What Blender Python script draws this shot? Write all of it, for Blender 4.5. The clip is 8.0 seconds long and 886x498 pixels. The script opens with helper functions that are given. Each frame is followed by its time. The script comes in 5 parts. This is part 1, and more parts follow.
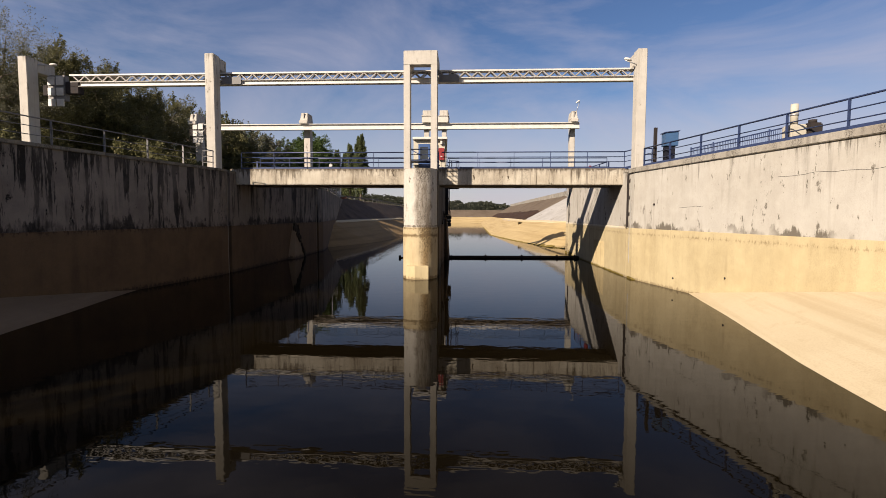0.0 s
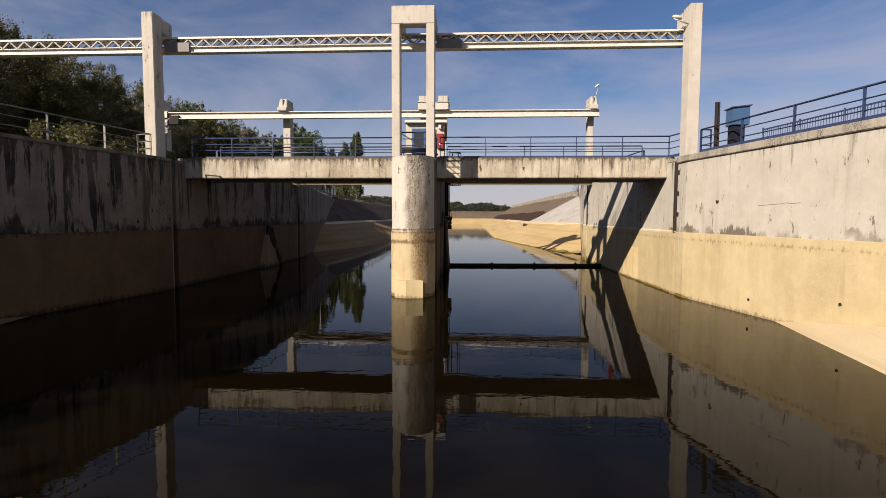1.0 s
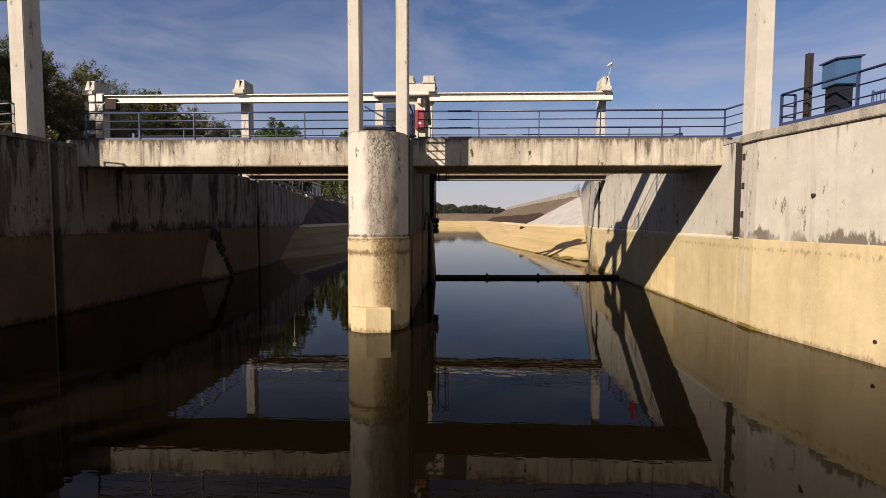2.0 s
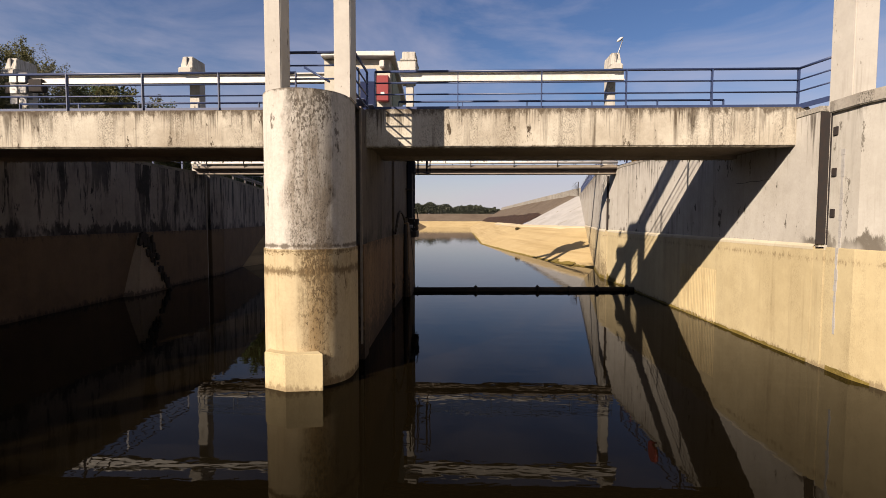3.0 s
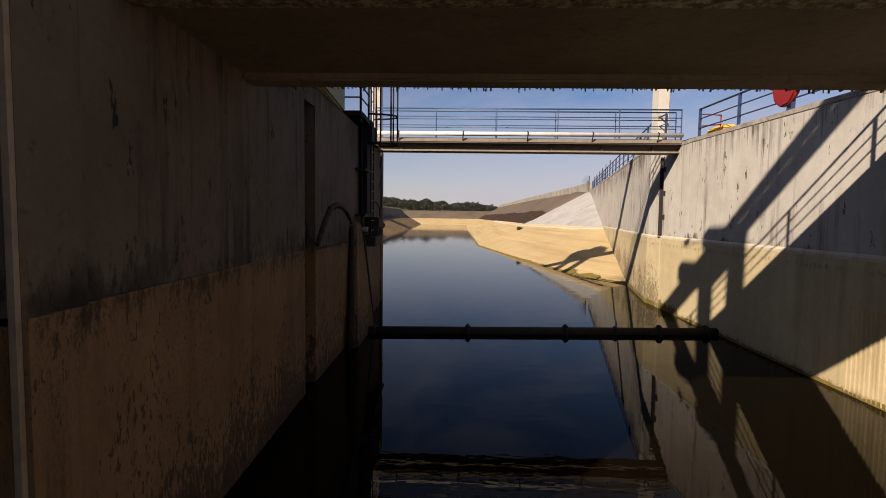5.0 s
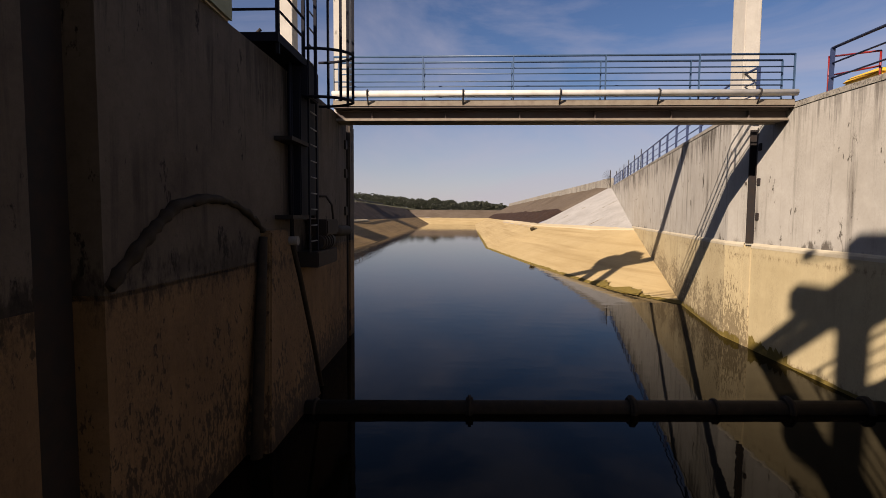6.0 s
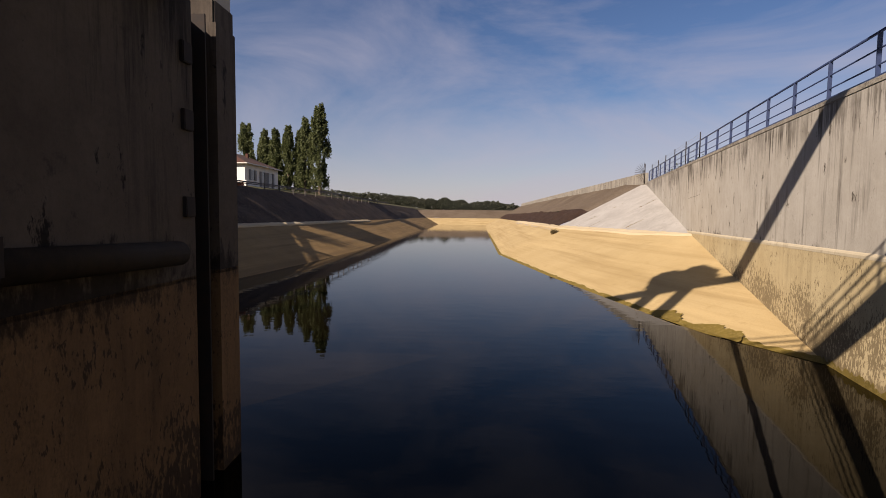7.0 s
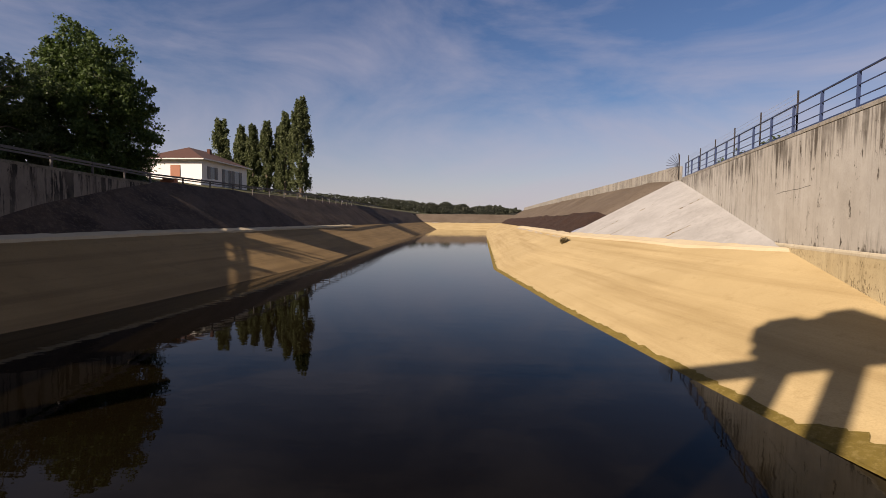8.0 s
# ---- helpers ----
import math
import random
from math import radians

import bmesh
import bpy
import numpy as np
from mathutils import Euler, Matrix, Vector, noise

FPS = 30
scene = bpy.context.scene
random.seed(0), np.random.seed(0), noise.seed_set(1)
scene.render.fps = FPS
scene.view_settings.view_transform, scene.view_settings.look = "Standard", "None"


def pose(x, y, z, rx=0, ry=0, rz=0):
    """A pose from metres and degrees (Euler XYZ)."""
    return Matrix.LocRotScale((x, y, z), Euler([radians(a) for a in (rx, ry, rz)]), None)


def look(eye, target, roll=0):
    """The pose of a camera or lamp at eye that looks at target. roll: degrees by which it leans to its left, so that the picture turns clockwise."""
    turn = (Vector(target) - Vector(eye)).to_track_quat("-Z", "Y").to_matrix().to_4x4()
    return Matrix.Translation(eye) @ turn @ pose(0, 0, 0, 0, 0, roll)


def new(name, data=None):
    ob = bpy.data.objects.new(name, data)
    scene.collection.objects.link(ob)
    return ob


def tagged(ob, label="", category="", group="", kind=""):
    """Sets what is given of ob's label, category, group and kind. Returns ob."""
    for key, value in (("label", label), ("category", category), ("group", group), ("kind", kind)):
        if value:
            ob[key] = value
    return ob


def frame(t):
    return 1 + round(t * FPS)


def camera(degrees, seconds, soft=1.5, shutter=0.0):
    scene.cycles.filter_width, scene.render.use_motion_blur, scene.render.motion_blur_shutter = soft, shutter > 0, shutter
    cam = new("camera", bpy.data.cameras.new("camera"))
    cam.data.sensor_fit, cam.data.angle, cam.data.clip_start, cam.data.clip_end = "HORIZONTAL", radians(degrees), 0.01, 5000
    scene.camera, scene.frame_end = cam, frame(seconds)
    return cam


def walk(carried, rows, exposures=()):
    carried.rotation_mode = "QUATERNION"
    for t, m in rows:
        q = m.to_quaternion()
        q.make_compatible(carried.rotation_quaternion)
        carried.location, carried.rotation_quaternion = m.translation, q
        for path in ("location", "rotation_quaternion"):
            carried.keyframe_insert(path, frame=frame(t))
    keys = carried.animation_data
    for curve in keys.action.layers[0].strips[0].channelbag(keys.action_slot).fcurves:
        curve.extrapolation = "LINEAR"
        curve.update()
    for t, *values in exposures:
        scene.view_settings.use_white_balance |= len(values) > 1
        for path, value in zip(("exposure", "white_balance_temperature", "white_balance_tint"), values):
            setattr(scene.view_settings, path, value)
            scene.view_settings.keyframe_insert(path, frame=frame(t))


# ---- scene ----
cam = camera(82.0, 8.0, 0.75)
PATH = [
    (0, (1.73, -0.849, 3.607), (1.621, 1.143, 3.474), 0.2),
    (0.5, (1.585, 2.304, 3.652), (1.474, 4.296, 3.516), 0.2),
    (1, (1.425, 5.423, 3.56), (1.317, 7.416, 3.433), 0.2),
    (1.5, (1.449, 8.798, 3.484), (1.35, 10.792, 3.367), 0.2),
    (2.8, (2.119, 16.139, 3.564), (2.05, 18.134, 3.446), 0.1),
    (3, (2.2, 17.117, 3.54), (2.132, 19.112, 3.424), 0.1),
    (3.5, (2.278, 19.594, 3.532), (2.226, 21.59, 3.411), 0.2),
    (4, (2.354, 21.866, 3.52), (2.312, 23.862, 3.4), 0.3),
    (5.3, (2.744, 28.233, 3.642), (2.687, 30.228, 3.513), 0.8),
    (5.5, (2.84, 29.489, 3.647), (2.773, 31.483, 3.521), 0.5),
    (6, (2.88, 32.837, 3.667), (2.789, 34.83, 3.536), 0.4),
    (6.5, (2.954, 36.635, 3.703), (2.838, 38.627, 3.57), 0.35),
    (7, (2.996, 41.109, 3.702), (2.863, 43.1, 3.571), 0.6),
    (7.5, (3.363, 46.14, 3.68), (3.221, 48.132, 3.556), 0.6),
    (8, (4.018, 51.83, 3.697), (3.873, 53.821, 3.584), 0.6),
]
walk(cam, [(t, look(eye, target, roll)) for t, eye, target, roll in PATH], [(0, 0.95, 6750, 17), (0.8, 0.86, 6750, 17), (1.5, 0.84, 6750, 17), (3, 0.98, 6770, 18), (4, 0.98, 6800, 18), (5.5, 0.82, 6850, 20), (7.2, 0.78, 6900, 20), (8, 0.78, 6900, 20)])

# ---- world and sun ----
SUN_WAY = Vector((1.0, 1.154, -0.842)).normalized()
world = bpy.data.worlds.new("sky")
scene.world = world
world.use_nodes = True
wn = world.node_tree.nodes
wl = world.node_tree.links
sky = wn.new("ShaderNodeTexSky")
sky.sky_type = "NISHITA"
sky.sun_disc = False
sky.sun_elevation = radians(29.4)
sky.sun_rotation = math.atan2(-SUN_WAY.x, -SUN_WAY.y)
sky.air_density, sky.dust_density, sky.ozone_density = 1.0, 0.4, 3.0
# thin cirrus and pale haze towards the horizon
co = wn.new("ShaderNodeTexCoord")
mp = wn.new("ShaderNodeMapping")
mp.inputs["Scale"].default_value, mp.inputs["Rotation"].default_value = (1.0, 0.55, 2.6), (0.25, 0.0, 0.6)
wl.new(co.outputs["Generated"], mp.inputs[0])
cn = wn.new("ShaderNodeTexNoise")
cn.inputs["Scale"].default_value, cn.inputs["Detail"].default_value, cn.inputs["Roughness"].default_value, cn.inputs["Distortion"].default_value = 2.4, 7, 0.58, 0.6
wl.new(mp.outputs[0], cn.inputs["Vector"])
cr = wn.new("ShaderNodeMapRange")
cr.inputs[1].default_value, cr.inputs[2].default_value, cr.inputs[3].default_value, cr.inputs[4].default_value = 0.4, 0.8, 0.0, 0.7
wl.new(cn.outputs["Fac"], cr.inputs[0])
sep = wn.new("ShaderNodeSeparateXYZ")
wl.new(co.outputs["Generated"], sep.inputs[0])
hz = wn.new("ShaderNodeMapRange")
hz.inputs[1].default_value, hz.inputs[2].default_value, hz.inputs[3].default_value, hz.inputs[4].default_value = -0.02, 0.22, 0.8, 0.0
wl.new(sep.outputs[2], hz.inputs[0])
m1 = wn.new("ShaderNodeMix")
m1.data_type = "RGBA"
m1.inputs[7].default_value = (6.0, 6.1, 7.0, 1)
wl.new(cr.outputs[0], m1.inputs[0]), wl.new(sky.outputs[0], m1.inputs[6])
m2 = wn.new("ShaderNodeMix")
m2.data_type = "RGBA"
m2.inputs[7].default_value = (6.3, 6.2, 7.0, 1)
wl.new(hz.outputs[0], m2.inputs[0]), wl.new(m1.outputs[2], m2.inputs[6])
hs = wn.new("ShaderNodeHueSaturation")
hs.inputs["Saturation"].default_value, hs.inputs["Hue"].default_value, hs.inputs["Value"].default_value = 1.16, 0.508, 1.06
wl.new(m2.outputs[2], hs.inputs["Color"])
wl.new(hs.outputs[0], wn["Background"].inputs[0])
wn["Background"].inputs[1].default_value = 0.043
sun = new("sun", bpy.data.lights.new("sun", "SUN"))
sun.data.energy, sun.data.angle, sun.data.color = 5.0, radians(0.6), (1.0, 0.91, 0.77)
sun.matrix_world = look((-60, -30, 40), Vector((-60, -30, 40)) + SUN_WAY)


# ---- materials ----
def node_mat(name):
    m = bpy.data.materials.new(name)
    m.use_nodes = True
    t = m.node_tree
    return m, t, t.nodes["Principled BSDF"]


def noise_tex(t, scale, detail=5, rough=0.55, stretch=(1, 1, 1), kind="Object"):
    co = t.nodes.new("ShaderNodeTexCoord")
    mp = t.nodes.new("ShaderNodeMapping")
    mp.inputs["Scale"].default_value = stretch
    n = t.nodes.new("ShaderNodeTexNoise")
    n.inputs["Scale"].default_value, n.inputs["Detail"].default_value = scale, detail
    n.inputs["Roughness"].default_value = rough
    t.links.new(co.outputs[kind], mp.inputs[0])
    t.links.new(mp.outputs[0], n.inputs["Vector"])
    return n.outputs["Fac"]


def ramp(t, fac, lo, hi, a=0.0, b=1.0):
    r = t.nodes.new("ShaderNodeMapRange")
    r.inputs[1].default_value, r.inputs[2].default_value = lo, hi
    r.inputs[3].default_value, r.inputs[4].default_value = a, b
    t.links.new(fac, r.inputs[0])
    return r.outputs[0]


def mix(t, fac, a, b):
    m = t.nodes.new("ShaderNodeMix")
    m.data_type = "RGBA"
    for sock, v in ((m.inputs[0], fac), (m.inputs[6], a), (m.inputs[7], b)):
        if hasattr(v, "is_output"):
            t.links.new(v, sock)
        else:
            sock.default_value = v if isinstance(v, float) else (*v, 1)
    return m.outputs[2]


def times(t, a, b):
    m = t.nodes.new("ShaderNodeMath")
    m.operation = "MULTIPLY"
    for sock, v in ((m.inputs[0], a), (m.inputs[1], b)):
        if hasattr(v, "is_output"):
            t.links.new(v, sock)
        else:
            sock.default_value = v
    return m.outputs[0]


def bump(t, bsdf, fac, strength, dist=0.02):
    b = t.nodes.new("ShaderNodeBump")
    b.inputs["Strength"].default_value, b.inputs["Distance"].default_value = strength, dist
    t.links.new(fac, b.inputs["Height"])
    t.links.new(b.outputs[0], bsdf.inputs["Normal"])


def plus(t, a, b):
    m = t.nodes.new("ShaderNodeMath")
    m.operation = "ADD"
    t.links.new(a, m.inputs[0]), t.links.new(b, m.inputs[1])
    return m.outputs[0]


def height(t, lo, hi, a, b):
    co = t.nodes.new("ShaderNodeTexCoord")
    sp = t.nodes.new("ShaderNodeSeparateXYZ")
    t.links.new(co.outputs["Object"], sp.inputs[0])
    return ramp(t, sp.outputs[2], lo, hi, a, b)


def concrete(name, light, dark, stain, streak=0.6, grain=0.5, blotch=0.5, runoff=(), ledge=(), wide=1.0, pits=0.0, bands=(), patch=(), peel=()):
    """Weathered concrete: cloudy tone, vertical run-off streaks, blotches of algae and a fine grain.
    runoff: height and length of the drips below an edge; ledge: height and reach of the dirt on a ledge."""
    m, t, p = node_mat(name)
    col = mix(t, ramp(t, noise_tex(t, 0.5, 7, 0.62), 0.34, 0.66), light, dark)
    col = mix(t, times(t, ramp(t, noise_tex(t, 2.1, 6, 0.65), 0.45, 0.75), 0.35), col, tuple(c * 1.22 for c in light))
    runs = ramp(t, noise_tex(t, 1.0, 8, 0.7, (4.0 / wide, 4.0 / wide, 0.16)), 0.52, 0.66)
    gate = ramp(t, noise_tex(t, 0.35, 4), 0.42, 0.58)
    col = mix(t, times(t, times(t, runs, gate), streak), col, stain)
    if runoff or ledge:
        marks = ramp(t, noise_tex(t, 1.0, 9, 0.74, (2.7, 2.7, 1.1)), 0.605, 0.64)
        col = mix(t, times(t, marks, min(1.0, streak + 0.5)), col, tuple(c * 0.9 for c in stain))
    if runoff:
        z, reach, gain = runoff
        n = plus(t, noise_tex(t, 1.0, 9, 0.74, (4.2 / wide, 4.2 / wide, 0.17)), height(t, z - reach, z, 0.0, gain))
        some = ramp(t, noise_tex(t, 0.55, 4), 0.4, 0.6, 0.6 if gain > 0.28 else 0.25, 1.0)
        col = mix(t, times(t, times(t, ramp(t, n, 0.7 if gain < 0.28 else 0.685, 0.8 if gain < 0.28 else 0.72), some), 0.95), col, tuple(c * 0.8 for c in stain))
    if ledge:
        z, reach, gain = ledge
        n = plus(t, noise_tex(t, 1.0, 8, 0.72, (1.7, 1.7, 0.6)), height(t, z, z + reach, gain, 0.0))
        some = ramp(t, noise_tex(t, 0.45, 4), 0.44, 0.56)
        col = mix(t, times(t, times(t, ramp(t, n, 0.74, 0.8), some), 0.88), col, stain)
    for z, half, gain in bands:
        n = plus(t, noise_tex(t, 7.0, 8, 0.76, (1, 1, 0.42)), times(t, height(t, z - half, z, 0.0, 1.0), height(t, z, z + half, gain, 0.0)))
        col = mix(t, times(t, ramp(t, n, 0.66, 0.8), 0.85), col, stain)
    if peel:
        # crust of dried weed, flaking off in upright scales
        z, depth, crust, rise = peel
        co = t.nodes.new("ShaderNodeTexCoord")
        sp = t.nodes.new("ShaderNodeSeparateXYZ")
        t.links.new(co.outputs["Object"], sp.inputs[0])
        line = plus(t, sp.outputs[2], times(t, sp.outputs[1], -rise))
        n = plus(t, noise_tex(t, 15.0, 7, 0.7, (1, 1, 0.45)), ramp(t, noise_tex(t, 0.9, 4, 0.6), 0.35, 0.65, -0.07, 0.07))
        n = plus(t, n, ramp(t, line, z - depth, z, 0.02, -0.13))
        col = mix(t, times(t, ramp(t, n, 0.47, 0.52), 0.85), col, crust)
    spots = ramp(t, noise_tex(t, 3.2, 9, 0.75), 0.6, 0.7)
    col = mix(t, times(t, spots, blotch), col, stain)
    if pits:
        speck = ramp(t, noise_tex(t, 36, 8, 0.8, (1, 1, 0.55)), 0.47, 0.58)
        where = ramp(t, noise_tex(t, 1.0, 6, 0.65, (2.0, 2.0, 0.22)), 0.44, 0.58)
        if patch:
            co = t.nodes.new("ShaderNodeTexCoord")
            sp = t.nodes.new("ShaderNodeSeparateXYZ")
            t.links.new(co.outputs["Object"], sp.inputs[0])
            wander = plus(t, sp.outputs[0], ramp(t, noise_tex(t, 1.6, 5), 0.3, 0.7, -0.13, 0.13))
            side = times(t, ramp(t, wander, patch[0], patch[1], 0.04, 1.0), ramp(t, wander, patch[2], patch[3], 1.0, 0.2))
            col = mix(t, times(t, times(t, side, ramp(t, noise_tex(t, 1.0, 8, 0.72, (3.4, 3.4, 0.42)), 0.34, 0.58)), 0.8), col, tuple(c * 2.1 for c in stain))
            thick = plus(t, noise_tex(t, 20.0, 9, 0.8, (1, 1, 0.5)), height(t, patch[4], patch[5], 0.0, 0.1))
            clump = times(t, ramp(t, thick, 0.53, 0.59), ramp(t, noise_tex(t, 1.6, 6, 0.7, (1.6, 1.6, 0.7)), 0.33, 0.5))
            col = mix(t, times(t, times(t, side, clump), 0.9), col, tuple(c * 0.75 for c in stain))
            where = times(t, where, side)
        col = mix(t, times(t, times(t, speck, where), pits), col, tuple(c * 0.6 for c in stain))
    fine = noise_tex(t, 15, 8, 0.8)
    col = mix(t, times(t, ramp(t, fine, 0.46, 0.68), 0.42 * grain), col, tuple(c * 0.5 for c in dark))
    col = mix(t, times(t, ramp(t, noise_tex(t, 9, 8, 0.75), 0.54, 0.7), 0.22 * grain), col, tuple(min(1, c * 1.25) for c in light))
    t.links.new(col, p.inputs["Base Color"])
    p.inputs["Roughness"].default_value = 0.92
    p.inputs["Specular IOR Level"].default_value = 0.25
    h = plus(t, fine, times(t, noise_tex(t, 4.0, 6, 0.6), 1.5))
    bump(t, p, h, 0.45 * grain, 0.02)
    return m


def plain(name, colour, rough=0.5, metal=0.0, wear=0.25, worn=None, scale=6.0):
    m, t, p = node_mat(name)
    worn = worn or tuple(c * 0.6 for c in colour)
    col = mix(t, times(t, ramp(t, noise_tex(t, scale, 6, 0.65), 0.42, 0.72), wear), colour, worn)
    t.links.new(col, p.inputs["Base Color"])
    p.inputs["Roughness"].default_value, p.inputs["Metallic"].default_value = rough, metal
    p.inputs["Specular IOR Level"].default_value = 0.12 if max(colour) < 0.06 and rough > 0.2 else 0.5
    bump(t, p, noise_tex(t, scale * 8, 4), 0.12, 0.004)
    return m


WALL = concrete("wall_concrete", (0.395, 0.372, 0.32), (0.345, 0.32, 0.268), (0.085, 0.07, 0.05), 0.3, 0.3, 0.12, (6.2, 1.3, 0.24), (2.9, 0.75, 0.34), 1.3, 0.12)
WALL_STREAKED = concrete("streaked_wall_concrete", (0.405, 0.38, 0.33), (0.335, 0.31, 0.262), (0.075, 0.061, 0.046), 0.75, 0.35, 0.12, (6.5, 2.2, 0.27), (2.9, 0.5, 0.28), 1.2, 0.15)
# West wall: real black streaks over a base darkened to carry its shade.
WALL_DARK = concrete("wall_concrete_shaded_stained", (0.195, 0.168, 0.138), (0.125, 0.105, 0.085), (0.008, 0.0065, 0.005), 1.0, 0.4, 0.25, (10.0, 13.0, 0.283), (2.9, 1.2, 0.38), 2.6, 0.0, ((2.95, 0.5, 0.2),))
# Pier flank: shade mixed into the dark base, with stains and ledge dirt on top.
WALL_GREY = concrete("pier_concrete_shaded", (0.1, 0.083, 0.066), (0.06, 0.048, 0.038), (0.01, 0.0075, 0.006), 1.0, 0.6, 0.5, (6.3, 3.4, 0.27), (2.9, 0.9, 0.38), 1.6, 0.0, ((3.0, 0.7, 0.2),))
NOSE = concrete("nose_concrete", (0.44, 0.415, 0.36), (0.385, 0.355, 0.298), (0.062, 0.046, 0.03), 0.35, 0.8, 0.08, (6.3, 1.2, 0.22), (), 0.8, 0.65, ((2.98, 0.1, 0.36), (6.24, 0.12, 0.34)), (-1.5, -1.28, -0.57, -0.47, 5.0, 6.2))
SILT = concrete("silt_concrete", (0.435, 0.358, 0.208), (0.375, 0.302, 0.168), (0.19, 0.14, 0.075), 0.45, 0.3, 0.12, (), (), 1.6, 0.25, ((2.6, 0.22, 0.2), (0.0, 0.25, 0.35)))
SILT_NOSE = concrete("pitted_silt_concrete", (0.42, 0.345, 0.21), (0.35, 0.275, 0.157), (0.10, 0.064, 0.027), 0.4, 0.6, 0.15, (2.9, 1.0, 0.14), (), 0.9, 0.55, ((2.87, 0.1, 0.3), (2.45, 0.2, 0.34), (0.05, 0.2, 0.4)), (-1.2, -0.9, -0.57, -0.47, 1.2, 2.8))
SILT_WET = concrete("pebbly_damp_concrete", (0.46, 0.378, 0.222), (0.40, 0.318, 0.176), (0.16, 0.115, 0.05), 0.35, 0.3, 0.1, (), (), 1.5, 0.22, ((2.6, 0.22, 0.15), (0.1, 0.3, 0.35)), (), (-0.15, 1.0, (0.15, 0.112, 0.06), 0.04))
# Shaded copy of the silt concrete for the pier; crust and bands are weed.
SILT_SHADE = concrete("shaded_silt_concrete", (0.17, 0.105, 0.052), (0.115, 0.07, 0.035), (0.016, 0.011, 0.007), 0.5, 0.7, 0.3, (), (), 2.2, 0.4, ((2.85, 0.45, 0.24), (0.1, 0.6, 0.3)), (), (1.6, 1.0, (0.022, 0.016, 0.011), 0.0))
# West lower lift: brown silt with the wall's shade worked into its colour.
SILT_WEST = concrete("shaded_brown_silt", (0.115, 0.074, 0.038), (0.08, 0.05, 0.026), (0.02, 0.013, 0.008), 0.25, 0.6, 0.2, (), (), 2.2, 0.2, ((2.9, 0.35, 0.22), (0.0, 0.35, 0.35)))
SILT_PALE = concrete("worn_pale_silt_concrete", (0.23, 0.17, 0.105), (0.18, 0.128, 0.076), (0.03, 0.02, 0.012), 0.4, 0.6, 0.3, (), (), 1.6, 0.3, ((0.05, 0.35, 0.35),))
DECKC = concrete("deck_concrete", (0.45, 0.41, 0.325), (0.28, 0.24, 0.178), (0.055, 0.038, 0.022), 1.0, 0.6, 0.55, (6.5, 1.3, 0.265), (), 0.9, 0.6, ((6.5, 0.35, 0.37), (5.46, 0.1, 0.24)))
COLUMN = concrete("column_concrete", (0.425, 0.397, 0.34), (0.37, 0.342, 0.29), (0.15, 0.13, 0.1), 0.35, 0.3, 0.12, (13.0, 1.2, 0.22), (), 0.6)
SLAB = concrete("slab_concrete", (0.35, 0.335, 0.305), (0.28, 0.266, 0.24), (0.12, 0.105, 0.085), 0.3, 0.7, 0.4)
# Paler concrete for the ledge lip, a highlight put into its colour.
LIP = concrete("lit_ledge_concrete", (0.465, 0.41, 0.3), (0.40, 0.342, 0.235), (0.2, 0.155, 0.095), 0.5, 0.4, 0.3)
# Deck concrete for underside and rear beam, shade put into the darker colour.
SOFFIT = concrete("soffit_concrete_shaded", (0.20, 0.165, 0.13), (0.13, 0.105, 0.08), (0.045, 0.034, 0.026), 0.4, 0.9, 0.6)
# Darker, blotchier version of COPING, used on the west wall.
COPING_DARK = concrete("dark_coping_concrete", (0.2, 0.18, 0.14), (0.11, 0.095, 0.07), (0.02, 0.017, 0.01), 1.0, 1.0, 0.9, (), (), 1.6, 0.9)
COPING = concrete("coping_concrete", (0.33, 0.305, 0.255), (0.235, 0.21, 0.17), (0.05, 0.04, 0.03), 0.5, 1.0, 0.6, (), (), 1.0, 0.9)
NAVY = plain("blue_paint", (0.024, 0.038, 0.092), 0.42, 0.0, 0.35, (0.015, 0.02, 0.032))
WHITE = plain("white_paint", (0.52, 0.495, 0.44), 0.5, 0.0, 0.55, (0.3, 0.27, 0.225), 3.5)
DARKSTEEL = plain("dark_steel", (0.026, 0.023, 0.022), 0.75, 0.0, 0.4, (0.05, 0.03, 0.02))
BROWNSTEEL = plain("brown_steel", (0.20, 0.165, 0.12), 0.7, 0.0, 0.6, (0.09, 0.06, 0.04))
RED = plain("red_paint", (0.19, 0.009, 0.008), 0.45)
YELLOW = plain("yellow_plastic", (0.65, 0.38, 0.03), 0.5)
CREAM = plain("cream_render", (0.40, 0.37, 0.29), 0.85, 0, 0.4, (0.22, 0.19, 0.14))
GREENISH = plain("green_render", (0.22, 0.23, 0.14), 0.85, 0, 0.3)
# Door blue darkened to stand for the shade of a recess.
HUTBLUE_SHADE = plain("shaded_blue_panel", (0.009, 0.016, 0.05), 0.6)
BLUEDOOR = plain("blue_door", (0.03, 0.07, 0.18), 0.4)
PALEBLUE = plain("pale_blue_steel", (0.035, 0.085, 0.17), 0.45)
HOUSEW = plain("house_render", (0.66, 0.63, 0.57), 0.9, 0, 0.15)
TILE = plain("roof_tile", (0.075, 0.03, 0.019), 0.95, 0, 0.5, (0.04, 0.019, 0.013), 3)
SHUTTER = plain("shutter_wood", (0.26, 0.085, 0.03), 0.6, 0, 0.4, (0.12, 0.04, 0.016), 20)
GLASS = plain("window_glass", (0.03, 0.035, 0.04), 0.08)
BARK = plain("bark", (0.13, 0.10, 0.07), 0.95, 0, 0.5)


